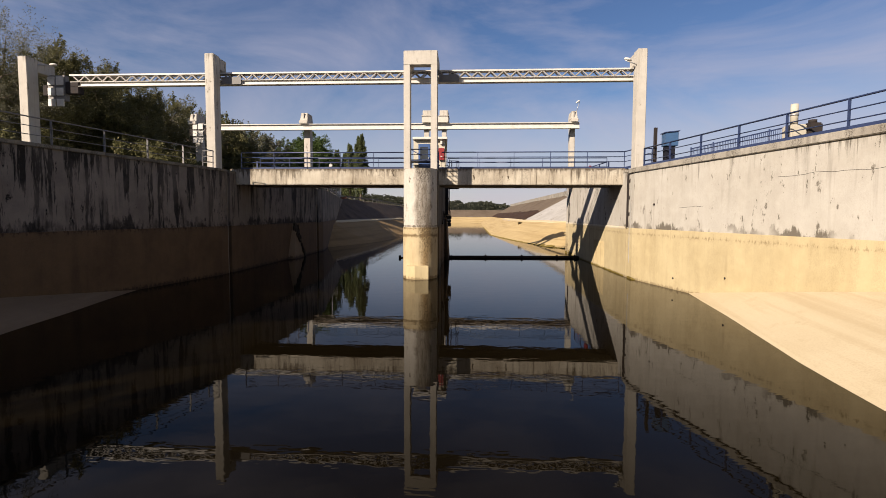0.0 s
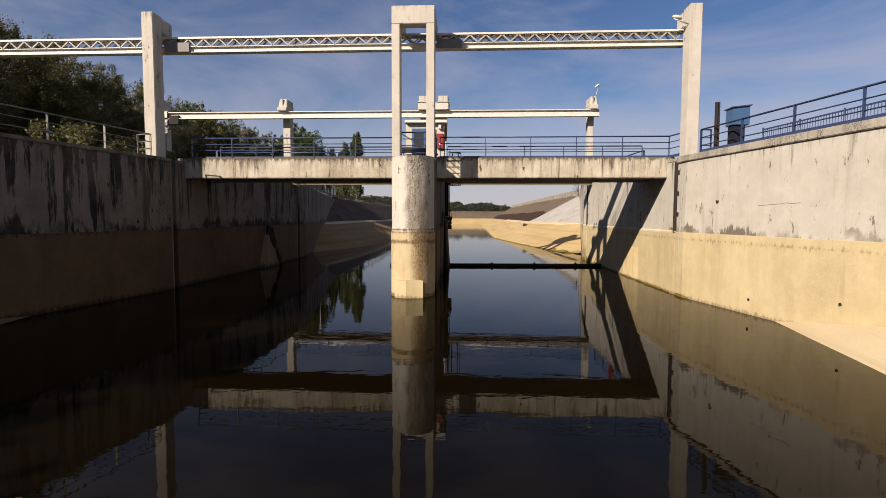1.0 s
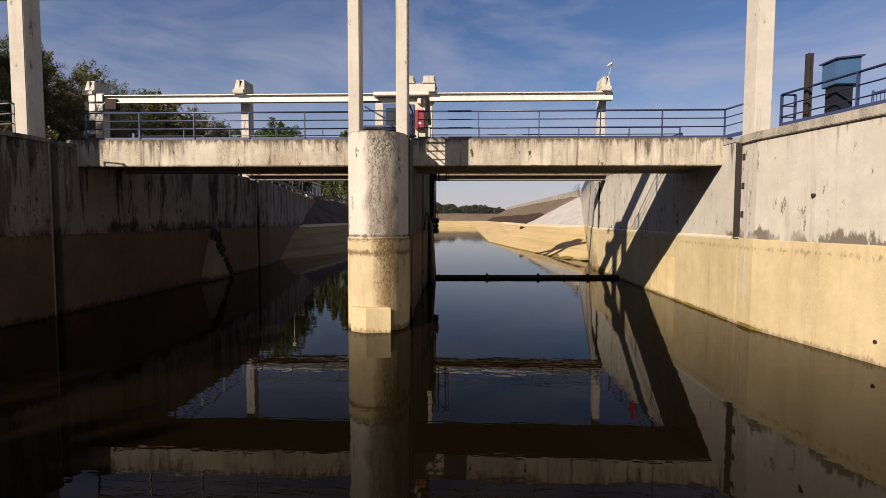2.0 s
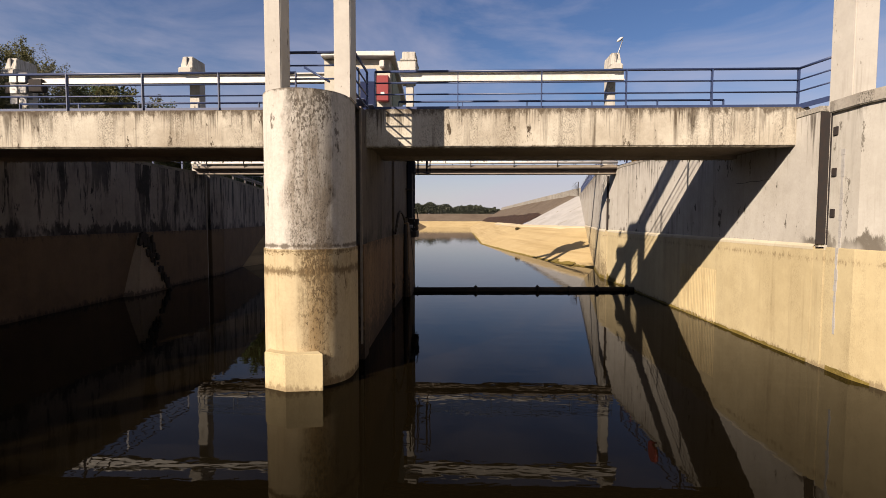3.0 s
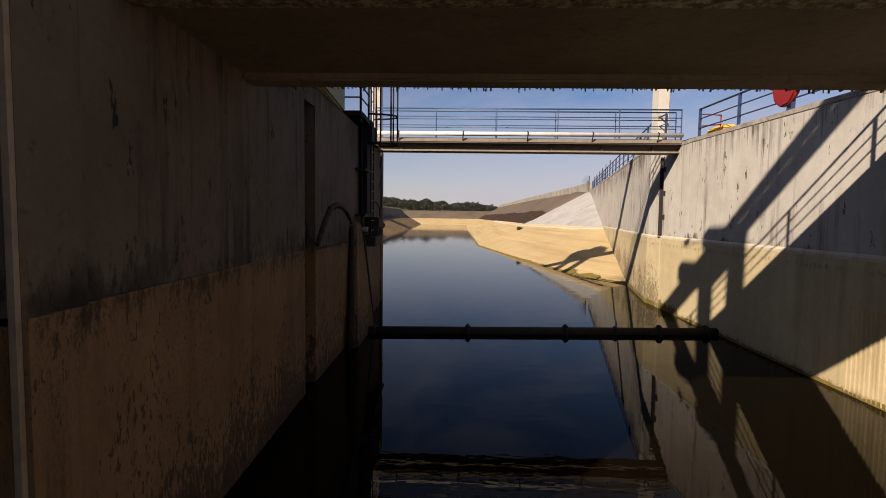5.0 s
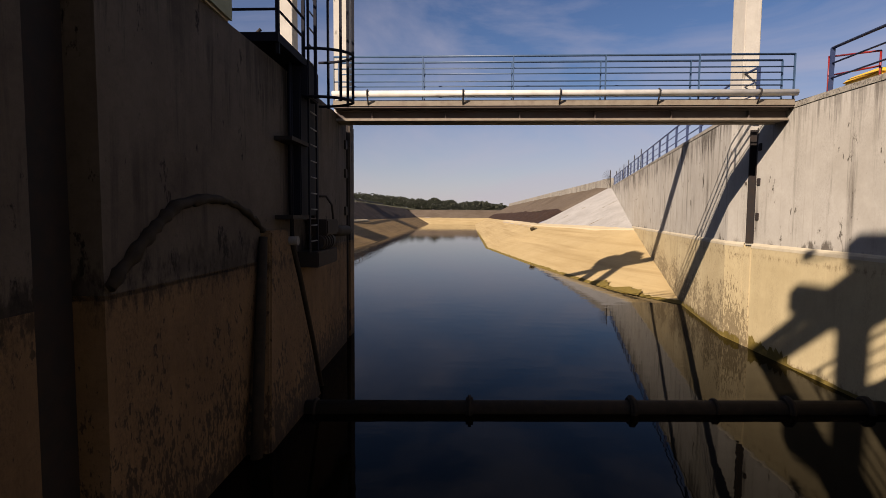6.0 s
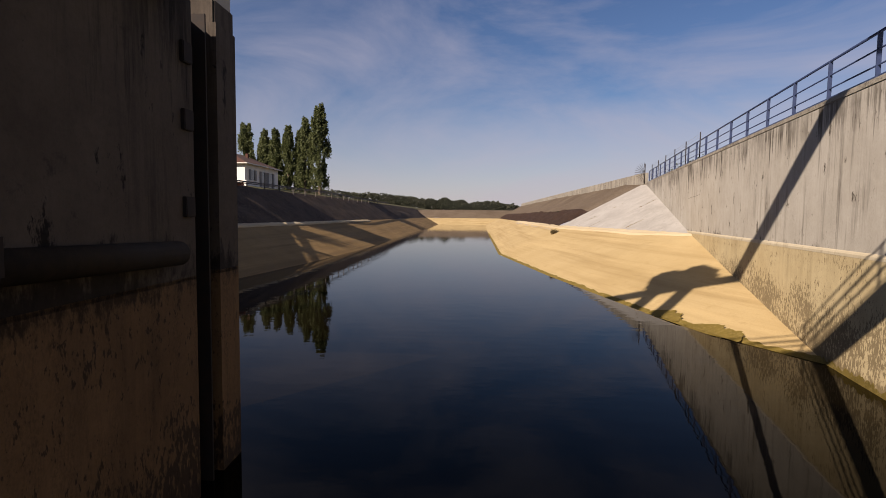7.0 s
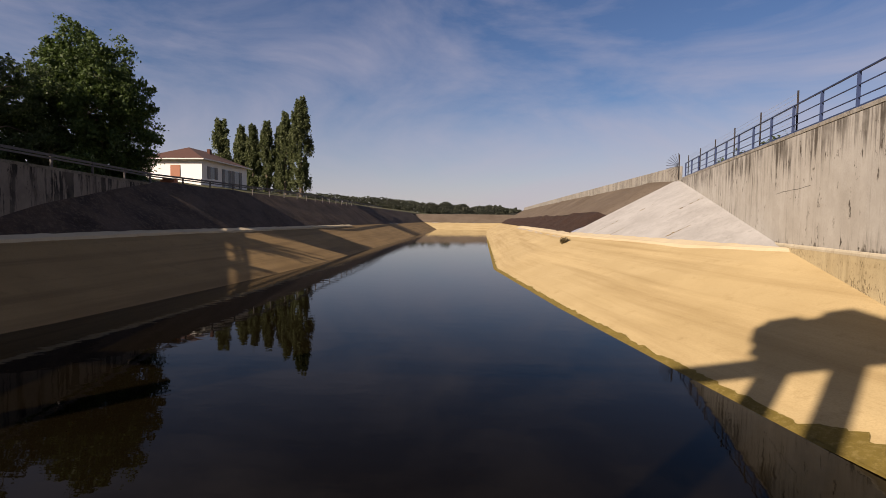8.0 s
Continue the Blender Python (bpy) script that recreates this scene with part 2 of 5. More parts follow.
def ground_mat(name, a, b, c, s1=0.25, s2=3.0, bumpy=0.6):
    m, t, p = node_mat(name)
    col = mix(t, ramp(t, noise_tex(t, s1, 6), 0.35, 0.68), a, b)
    col = mix(t, times(t, ramp(t, noise_tex(t, s2, 8, 0.7), 0.5, 0.7), 0.7), col, c)
    t.links.new(col, p.inputs["Base Color"])
    p.inputs["Roughness"].default_value = 0.95
    p.inputs["Specular IOR Level"].default_value = 0.2
    bump(t, p, noise_tex(t, s2 * 3, 8, 0.7), bumpy, 0.08)
    return m


def silt_mat(name, a, b, c):
    """Dried silt on a concrete bank: clouds, tide lines along the canal, small scuffs."""
    m, t, p = node_mat(name)
    col = mix(t, ramp(t, noise_tex(t, 0.22, 6), 0.35, 0.66), a, b)
    lines = ramp(t, noise_tex(t, 1.0, 6, 0.65, (0.09, 0.035, 3.4)), 0.47, 0.62)
    col = mix(t, times(t, lines, 0.6), col, c)
    pale = ramp(t, noise_tex(t, 1.0, 5, 0.6, (0.12, 0.05, 2.0)), 0.52, 0.66)
    col = mix(t, times(t, pale, 0.5), col, tuple(k * 1.18 for k in a))
    col = mix(t, times(t, ramp(t, noise_tex(t, 1.7, 9, 0.72), 0.56, 0.72), 0.6), col, c)
    fine = noise_tex(t, 22, 7, 0.75)
    col = mix(t, times(t, ramp(t, fine, 0.45, 0.7), 0.3), col, tuple(k * 0.6 for k in c))
    t.links.new(col, p.inputs["Base Color"])
    p.inputs["Roughness"].default_value = 0.95
    p.inputs["Specular IOR Level"].default_value = 0.2
    bump(t, p, fine, 0.3, 0.02)
    return m


BANK = silt_mat("silt_bank", (0.42, 0.318, 0.16), (0.36, 0.266, 0.127), (0.28, 0.197, 0.088))
# West bank: its own browner silt, taken darker still to stand for shade.
BANK_WEST = silt_mat("brown_silt_bank_shaded", (0.26, 0.17, 0.072), (0.21, 0.135, 0.055), (0.14, 0.088, 0.036))
APRON = silt_mat("dry_silt_apron", (0.47, 0.39, 0.255), (0.43, 0.35, 0.22), (0.37, 0.29, 0.17))
# Dark copy of APRON; the colour holds the shade on the west apron.
APRON_SHADE = silt_mat("shaded_silt_apron", (0.18, 0.128, 0.076), (0.15, 0.105, 0.06), (0.115, 0.078, 0.043))
EARTH = ground_mat("dry_grass_slope", (0.135, 0.104, 0.073), (0.09, 0.066, 0.044), (0.05, 0.036, 0.023), 0.18, 2.5, 0.8)
# Brown stony slope, its colour lowered to include the trees' shade.
STONESLOPE = ground_mat("stony_slope_shaded", (0.08, 0.056, 0.04), (0.03, 0.021, 0.015), (0.15, 0.11, 0.078), 0.45, 4.0, 1.0)
RIPRAP = ground_mat("dark_stone", (0.042, 0.022, 0.013), (0.022, 0.012, 0.008), (0.085, 0.05, 0.031), 1.4, 6.0, 1.0)
GRASS = ground_mat("grass", (0.06, 0.062, 0.024), (0.09, 0.078, 0.036), (0.035, 0.035, 0.015), 0.15, 2.5, 0.8)


def leaf_mat(name, a, b):
    m, t, p = node_mat(name)
    info = t.nodes.new("ShaderNodeNewGeometry")
    col = mix(t, info.outputs["Random Per Island"], a, b)
    t.links.new(col, p.inputs["Base Color"])
    p.inputs["Roughness"].default_value = 0.6
    p.inputs["Specular IOR Level"].default_value = 0.3
    thin = t.nodes.new("ShaderNodeBsdfTranslucent")
    t.links.new(col, thin.inputs["Color"])
    both = t.nodes.new("ShaderNodeMixShader")
    both.inputs[0].default_value = 0.38
    t.links.new(p.outputs[0], both.inputs[1]), t.links.new(thin.outputs[0], both.inputs[2])
    t.links.new(both.outputs[0], t.nodes["Material Output"].inputs["Surface"])
    return m


LEAF = leaf_mat("leaf_green", (0.04, 0.068, 0.015), (0.076, 0.11, 0.027))
LEAF_OLIVE = leaf_mat("leaf_olive", (0.066, 0.068, 0.022), (0.145, 0.13, 0.052))
LEAF_GREY = leaf_mat("leaf_grey", (0.075, 0.078, 0.045), (0.145, 0.135, 0.088))
LEAF_DRY = leaf_mat("leaf_dry", (0.09, 0.068, 0.03), (0.16, 0.12, 0.06))
LEAF_DARK = leaf_mat("leaf_dark", (0.045, 0.068, 0.02), (0.085, 0.11, 0.038))
LEAF_POPLAR = leaf_mat("leaf_poplar", (0.055, 0.07, 0.024), (0.115, 0.13, 0.052))


def water_mat():
    m, t, p = node_mat("canal_water")
    p.inputs["Base Color"].default_value = (0.0039, 0.0027, 0.0011, 1)
    p.inputs["Roughness"].default_value = 0.015
    p.inputs["IOR"].default_value = 1.155
    p.inputs["Specular Tint"].default_value = (1.0, 0.82, 0.55, 1)
    n = noise_tex(t, 1.2, 3, 0.5, (0.8, 1.6, 1))
    bump(t, p, n, 0.055, 0.05)
    return m


WATER = water_mat()


GALV = plain("galvanised_steel", (0.36, 0.36, 0.35), 0.5, 0.6, 0.3)
BLACKBLUE = plain("black_blue_paint", (0.011, 0.012, 0.018), 0.75, 0.0, 0.3)
STEELBLUE = plain("worn_blue_paint", (0.04, 0.078, 0.14), 0.42, 0.0, 0.4, (0.02, 0.035, 0.06))
RUSTBEAM = plain("rusty_beam", (0.075, 0.06, 0.05), 0.75, 0.0, 0.75, (0.06, 0.03, 0.02), 2.5)
RUBBER = plain("dark_rubber", (0.024, 0.019, 0.014), 0.8, 0, 0.5, (0.05, 0.036, 0.022))
LATTICE = plain("lattice_steel", (0.06, 0.052, 0.046), 0.7, 0.0, 0.5, (0.035, 0.025, 0.02))
TRUSSBAR = plain("worn_cream_paint", (0.3, 0.275, 0.235), 0.6, 0.0, 0.6, (0.12, 0.095, 0.07), 4.0)
DARKRED = plain("dark_red_paint", (0.30, 0.02, 0.02), 0.5)
ALGAE = ground_mat("algae", (0.17, 0.122, 0.026), (0.115, 0.082, 0.016), (0.25, 0.185, 0.07), 1.5, 9, 0.5)
MOSS = ground_mat("dried_moss", (0.17, 0.125, 0.06), (0.09, 0.065, 0.035), (0.22, 0.17, 0.09), 1.5, 8, 0.5)
LEAF_FAR = leaf_mat("leaf_far", (0.042, 0.048, 0.03), (0.072, 0.074, 0.048))
GREYSTEEL = plain("grey_steel", (0.15, 0.142, 0.13), 0.65, 0.0, 0.5)


# ---- mesh helpers ----
def quads(bm, corners, faces):
    vs = [bm.verts.new(c) for c in corners]
    for f in faces:
        bm.faces.new([vs[i] for i in f])


BOXF = ((0, 3, 2, 1), (4, 5, 6, 7), (0, 1, 5, 4), (1, 2, 6, 5), (2, 3, 7, 6), (3, 0, 4, 7))


def box(bm, x0, x1, y0, y1, z0, z1):
    quads(bm, [(x0, y0, z0), (x1, y0, z0), (x1, y1, z0), (x0, y1, z0), (x0, y0, z1), (x1, y0, z1), (x1, y1, z1), (x0, y1, z1)], BOXF)


def prism(bm, plan, z0, z1):
    """An upright prism over a plan polygon; z0 and z1 may be lists, one height a corner."""
    n = len(plan)
    lo = z0 if isinstance(z0, (list, tuple)) else [z0] * n
    hi = z1 if isinstance(z1, (list, tuple)) else [z1] * n
    a = [bm.verts.new((x, y, z)) for (x, y), z in zip(plan, lo)]
    b = [bm.verts.new((x, y, z)) for (x, y), z in zip(plan, hi)]
    bm.faces.new(a[::-1]), bm.faces.new(b)
    for i in range(n):
        j = (i + 1) % n
        bm.faces.new((a[i], a[j], b[j], b[i]))


def bar(bm, p, q, r=0.03, sides=8):
    """A round bar from p to q."""
    p, q = Vector(p), Vector(q)
    d = (q - p).normalized()
    u = d.orthogonal().normalized()
    v = d.cross(u)
    ring = [[bm.verts.new(c + r * (math.cos(k * math.tau / sides) * u + math.sin(k * math.tau / sides) * v)) for k in range(sides)] for c in (p, q)]
    for k in range(sides):
        j = (k + 1) % sides
        f = bm.faces.new((ring[0][k], ring[0][j], ring[1][j], ring[1][k]))
        f.smooth = True
    bm.faces.new(ring[0][::-1]), bm.faces.new(ring[1])


def beam(bm, p, q, w, h):
    """A rectangular bar from p to q, w wide and h high."""
    p, q = Vector(p), Vector(q)
    d = (q - p).normalized()
    side = d.cross(Vector((0, 0, 1)))
    side = side.normalized() if side.length > 1e-4 else Vector((1, 0, 0))
    up = side.cross(d)
    cs = []
    for c in (p, q):
        cs += [c - side * w / 2 - up * h / 2, c + side * w / 2 - up * h / 2, c + side * w / 2 + up * h / 2, c - side * w / 2 + up * h / 2]
    quads(bm, cs, ((3, 2, 1, 0), (4, 5, 6, 7), (0, 1, 5, 4), (1, 2, 6, 5), (2, 3, 7, 6), (3, 0, 4, 7)))


def mesh_ob(name, bm, material, bevel=0.0):
    if bevel:
        bmesh.ops.recalc_face_normals(bm, faces=bm.faces)
        bmesh.ops.bevel(bm, geom=[e for e in bm.edges if e.calc_face_angle(0) > 0.6], offset=bevel, segments=2, affect="EDGES", clamp_overlap=True)
    bmesh.ops.recalc_face_normals(bm, faces=bm.faces)
    me = bpy.data.meshes.new(name)
    bm.to_mesh(me)
    bm.free()
    me.materials.append(material)
    return new(name, me)


def part(name, bm, material, parent, label="", bevel=0.0):
    ob = mesh_ob(name, bm, material, bevel)
    ob.parent = parent
    ob.matrix_parent_inverse = parent.matrix_world.inverted()
    return tagged(ob, label)


def thing(name, label, category, group="", at=(0, 0, 0)):
    ob = new(name)
    ob.location = at
    ob.matrix_world = Matrix.Translation(at)
    return tagged(ob, label, category, group)


def structure(name, bm, material, label, category, bevel=0.0):
    return tagged(mesh_ob(name, bm, material, bevel), label, category, "", "structure")


def shape():
    return bmesh.new()


def strip(bm, lines):
    """A sheet lofted over lines of equal length."""
    rows = [[bm.verts.new(c) for c in line] for line in lines]
    for a, b in zip(rows, rows[1:]):
        for i in range(len(a) - 1):
            bm.faces.new((a[i], a[i + 1], b[i + 1], b[i]))


# ---- plan ----
TOP, BAND, DECK_LOW, DECK_TOP = 6.3, 2.92, 5.46, 6.47
XR, XL = 10.9, -13.1
FAR = 262


def east_face(y):
    """The line of the sunlit wall's face in plan."""
    return XR + 0.2 * max(0, 28.6 - y) + 0.2 * max(0, y - 48.9)


def west_face(y):
    return XL - 0.17 * max(0, 28.6 - y) - 0.2 * max(0, y - 49.5)


def east_top(y):
    return TOP + 0.2 * min(1, max(0, (y - 34) / 11)) if y < 47.5 else 6.82 + 0.0095 * (y - 48.9)


def run(face, out, ys, z0, tops, inset=0.0):
    bm = shape()
    plan = [(face(y) + inset, y) for y in ys] + [(face(y) + out, y) for y in reversed(ys)]
    prism(bm, plan, z0, list(tops) + list(reversed(tops)))
    return bm


def retaining_wall(name, face, out, stretches, top, material, low_material, label):
    """Upper lift, a lower lift 5 cm proud of it, and a coping, cut open at the gate slots."""
    wall = None
    s = -0.05 if out > 0 else 0.05
    for ys in stretches:
        cap = 0.27 if ys[0] < 20 and out > 0 else 0.15
        bm = run(face, out, ys, BAND - 0.08, [top(y) - cap for y in ys])
        upper = material if ys[0] < 20 or out < 0 else WALL_STREAKED
        lower = SILT_WET if ys[0] > 46.5 and out > 0 else low_material
        if wall is None:
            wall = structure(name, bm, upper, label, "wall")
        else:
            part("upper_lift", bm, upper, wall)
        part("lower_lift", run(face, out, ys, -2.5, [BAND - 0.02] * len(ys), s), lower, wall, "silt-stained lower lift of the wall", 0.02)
        if out > 0 and ys[0] > 20:
            bm = shape()
            strip(bm, [[(face(y) + dx, y, BAND + dz) for y in ys] for dx, dz in ((-0.056, -0.1), (-0.054, -0.03), (-0.03, 0.015), (0.004, 0.04))])
            part("ledge_lip", bm, LIP, wall, "rounded lip of the lower lift, coloured paler for the light it catches")
        lip = -0.09 if ys[0] < 20 else -0.02
        part("coping", run(face, out, ys, [top(y) - cap for y in ys] + [top(y) - cap for y in reversed(ys)], [top(y) for y in ys], lip if out > 0 else -lip), COPING if out > 0 else COPING_DARK, wall, "", 0.02)
    return wall


east = retaining_wall("wall_east", east_face, 0.6, [[-12, 10, 28.6, 29.5], [29.9, 34, 45, 47.45], [47.85, 48.9, 70, 93.7]], east_top, WALL, SILT, "sunlit pale concrete retaining wall with dark run-off stains")
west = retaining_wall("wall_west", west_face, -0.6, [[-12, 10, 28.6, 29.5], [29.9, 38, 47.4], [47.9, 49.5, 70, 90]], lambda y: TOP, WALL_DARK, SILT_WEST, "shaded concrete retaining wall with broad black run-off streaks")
# gate slots in both walls
for wall, x0, x1, y0, y1, z0 in ((east, XR + 0.5, XR + 0.6, 29.5, 29.9, -2), (east, XR + 0.5, XR + 0.6, 47.45, 47.85, -2), (west, XL - 0.6, XL - 0.28, 29.5, 29.9, -2), (west, XL - 0.6, XL - 0.3, 47.4, 47.9, -2)):
    bm = shape()
    box(bm, x0, x1, y0, y1, z0, TOP)
    part("slot_back", bm, DARKSTEEL, wall, "dark steel-lined gate slot")
for y0 in (29.5, 47.45):
    for side in (0, 1):
        bm = shape()
        yy = y0 + side * 0.36
        box(bm, XR - 0.012, XR + 0.49, yy, yy + 0.04, BAND + 0.03, TOP - 0.16)
        part("slot_liner", bm, DARKSTEEL, east)
    bm = shape()
    box(bm, XR - 0.065, XR + 0.49, y0 + 0.02, y0 + 0.38, -2, BAND - 0.1)
    part("slot_fill", bm, SILT if y0 < 40 else SILT_WET, east)
    for k in range(3):
        bm = shape()
        z = 3.6 + k * 0.95
        box(bm, XR - 0.03, XR + 0.02, y0 - 0.2, y0 - 0.06, z, z + 0.2)
        part("slot_bracket", bm, DARKSTEEL, east, "", 0.008)
# old white seam and steel guide beside the gate slot
bm = shape()
rng = random.Random(7)
for k in range(34):
    z = 0.9 + k * 0.125
    w = rng.uniform(0.03, 0.07)
    xx = XR - (0.062 if z < BAND - 0.1 else 0.012)
    box(bm, xx, xx + 0.03, 29.12 - w, 29.12 + w * rng.uniform(0.3, 0.9), z, z + 0.13)
part("seam", bm, SLAB, east, "crumbling white joint filler")
# ribbed wear panel on the lower lift
for k in range(24):
    yy = 34.6 + k * 0.118
    bm = shape()
    box(bm, XR - 0.075, XR - 0.04, yy, yy + 0.045, 0.02, 1.85)
    part("rib", bm, SILT, east, "", 0.006)
# weep holes and drain mouths
for yy, z in ((21.0, 1.0), (24.6, 0.55), (26.5, 4.2)):
    bm = shape()
    bar(bm, (east_face(yy) - 0.075, yy, z), (east_face(yy) + 0.05, yy, z), 0.05, 10)
    part("weep_pipe", bm, DARKSTEEL, east)
# hairline cracks with chipped edges
for y0, y1, z in ((11.5, 18.2, 5.05), (70, 73, 5.0), (31.8, 33.6, 4.7), (22.6, 24.2, 4.05)):
    bm = shape()
    rng = random.Random(int(y0))
    yy, zz = y0, z
    while yy < y1:
        y2, z2 = yy + rng.uniform(0.15, 0.4), zz + rng.uniform(-0.035, 0.035)
        beam(bm, (east_face(yy) - 0.001, yy, zz), (east_face(y2) - 0.001, y2, z2), 0.006, 0.011)
        yy, zz = y2, z2
    part("crack", bm, DARKSTEEL, east)


def strip_grid(bm, lines, nu, nv, rough=0.0, seed=0):
    """A sheet lofted between lines, cut into nu by nv cells and roughened."""
    def along(line, u):
        f = u * (len(line) - 1)
        i = min(int(f), len(line) - 2)
        return Vector(line[i]).lerp(Vector(line[i + 1]), f - i)
    grid = []
    for i in range(nu + 1):
        cross = [along(line, i / nu) for line in lines]
        row = []
        for j in range(nv + 1):
            p = along(cross, j / nv)
            if rough:
                p = p + Vector((0, 0, rough * noise.noise(Vector((p.x * 0.45, p.y * 0.2, seed)))))
            row.append(bm.verts.new(p))
        grid.append(row)
    for i in range(nu):
        for j in range(nv):
            f = bm.faces.new((grid[i][j], grid[i + 1][j], grid[i + 1][j + 1], grid[i][j + 1]))
            f.smooth = True


# ---- water and banks ----
bm = shape()
quads(bm, [(-34, -60, 0), (34, -60, 0), (34, 330, 0), (-34, 330, 0)], ((0, 1, 2, 3),))
structure("water", bm, WATER, "still dark brown canal water mirroring the sky", "water")

EAST_EDGE = [(12.1, 54.2), (12.0, 54.6), (10.44, 57.8), (9.78, 60.6), (9.02, 64.8), (7.45, 73.9), (5.15, 90.6), (5.3, 150), (6.5, FAR)]
EAST_BERM = [(12.2, 54.3, 0.02), (12.2, 54.7, 0.06), (12.75, 57.8, 0.5), (13.3, 60.6, 0.98), (14.05, 64.8, 1.62), (15.45, 71.0, 2.7), (11.7, 96, 2.68), (11.7, 150, 2.68), (12.2, FAR, 2.68)]
bm = shape()
strip_grid(bm, [[(x - 1.5, y - 0.2, -0.62) for x, y in EAST_EDGE], [(x, y, 0.0) for x, y in EAST_EDGE], EAST_BERM], 180, 12, 0.03, 1)
structure("bank_east", bm, BANK, "pale silt-covered concrete canal bank in full sun", "bank")
bm = shape()
strip_grid(bm, [[(15.55, 70.7, 2.67), (11.7, 96, 2.67)], [(19.9, 94.0, 7.0), (19.7, 94.8, 7.05)]], 40, 20, 0.0, 2)
slab = structure("slab_east", bm, SLAB, "white concrete slab paving the upper bank", "bank")
bm = shape()
strip_grid(bm, [[(11.6, 95.9, 2.62), (11.6, 99, 2.66), (11.7, 150, 2.66), (12.2, FAR, 2.66)], [(14.7, 95.45, 4.2), (14.7, 99, 4.55), (14.8, 150, 4.55), (15.3, FAR, 4.55)]], 240, 14, 0.3, 3)
structure("riprap_east", bm, RIPRAP, "dark stone facing above the canal berm", "bank")
bm = shape()
strip_grid(bm, [[(14.6, 95.45, 4.12), (14.6, 99, 4.5), (14.7, 150, 4.5), (15.2, FAR, 4.5)], [(20.0, 94.65, 7.06), (20.0, 99, 7.35), (20.3, 150, 7.7), (21.5, FAR, 8.1)]], 200, 12, 0.14, 4)
structure("slope_east", bm, EARTH, "dry brown grass embankment", "bank")
WEST_EDGE = [(-14.1, 54.4), (-12.2, 60.5), (-11.2, 64.6), (-10.55, 68.6), (-9.85, 78.0), (-9.3, 94), (-9.9, 130), (-13.5, FAR)]
WEST_BERM = [(-14.3, 54.4, 0.05), (-15.55, 60.5, 1.6), (-16.3, 64.6, 2.5), (-17.15, 68.6, 2.7), (-16.6, 80, 2.75), (-16.1, 94, 2.75), (-16.2, 130, 2.75), (-19, FAR, 2.75)]
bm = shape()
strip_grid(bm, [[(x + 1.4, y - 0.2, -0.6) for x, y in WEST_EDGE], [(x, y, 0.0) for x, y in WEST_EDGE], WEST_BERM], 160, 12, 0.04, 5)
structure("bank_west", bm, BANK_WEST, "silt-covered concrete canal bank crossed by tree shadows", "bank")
bm = shape()
strip_grid(bm, [[(-17.0, 68.4, 2.72), (-16.6, 80, 2.72), (-16.2, 90, 2.72), (-16.2, 130, 2.72), (-19, FAR, 2.72)], [(-17.05, 68.6, 2.74), (-19.2, 79.5, 4.9), (-21.2, 90, 6.45), (-21.6, 130, 6.6), (-24.5, FAR, 6.6)]], 130, 12, 0.14, 6)
structure("slope_west", bm, STONESLOPE, "dry grass and stone upper bank in the shade of trees", "bank")
bm = shape()
strip_grid(bm, [[(-30, 252, -0.5), (30, 252, -0.5)], [(-30, 262, 2.7), (30, 262, 2.7)]], 40, 8, 0.1, 7)
structure("bank_far", bm, BANK, "pale silt bank closing the canal", "bank")
bm = shape()
strip_grid(bm, [[(-34, 261.8, 2.68), (34, 261.8, 2.68)], [(-34, 272, 6.3), (34, 272, 6.3)], [(-34, 300, 6.5), (34, 300, 6.5)]], 40, 8, 0.15, 8)
structure("slope_far", bm, EARTH, "dry brown slope closing the canal", "bank")
bm = shape()
strip_grid(bm, [[(11.7, 24.7, -0.25), (8.45, 12, -0.6), (7.0, 0, -0.6), (5.0, -12, -0.6)], [(12.0, 24.3, 0.02), (14.6, 12.0, 2.0), (17.2, 0, 3.9), (20, -12, 5.6)]], 60, 8, 0.03, 8)
structure("apron_east", bm, APRON, "pale silt-covered concrete apron against the wall", "bank")
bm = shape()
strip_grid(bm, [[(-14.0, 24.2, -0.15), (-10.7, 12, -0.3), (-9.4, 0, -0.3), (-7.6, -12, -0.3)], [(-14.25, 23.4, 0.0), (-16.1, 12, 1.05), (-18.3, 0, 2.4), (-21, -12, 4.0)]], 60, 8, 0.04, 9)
structure("apron_west", bm, APRON_SHADE, "silt-covered concrete apron lying in the shade", "bank")

# worn pale lip along the berm below the slab
rng = random.Random(17)
east_lip, west_lip = [Vector(p) for p in EAST_BERM[5:8]], [Vector((-x, y, z)) for x, y, z in WEST_BERM[2:7]]
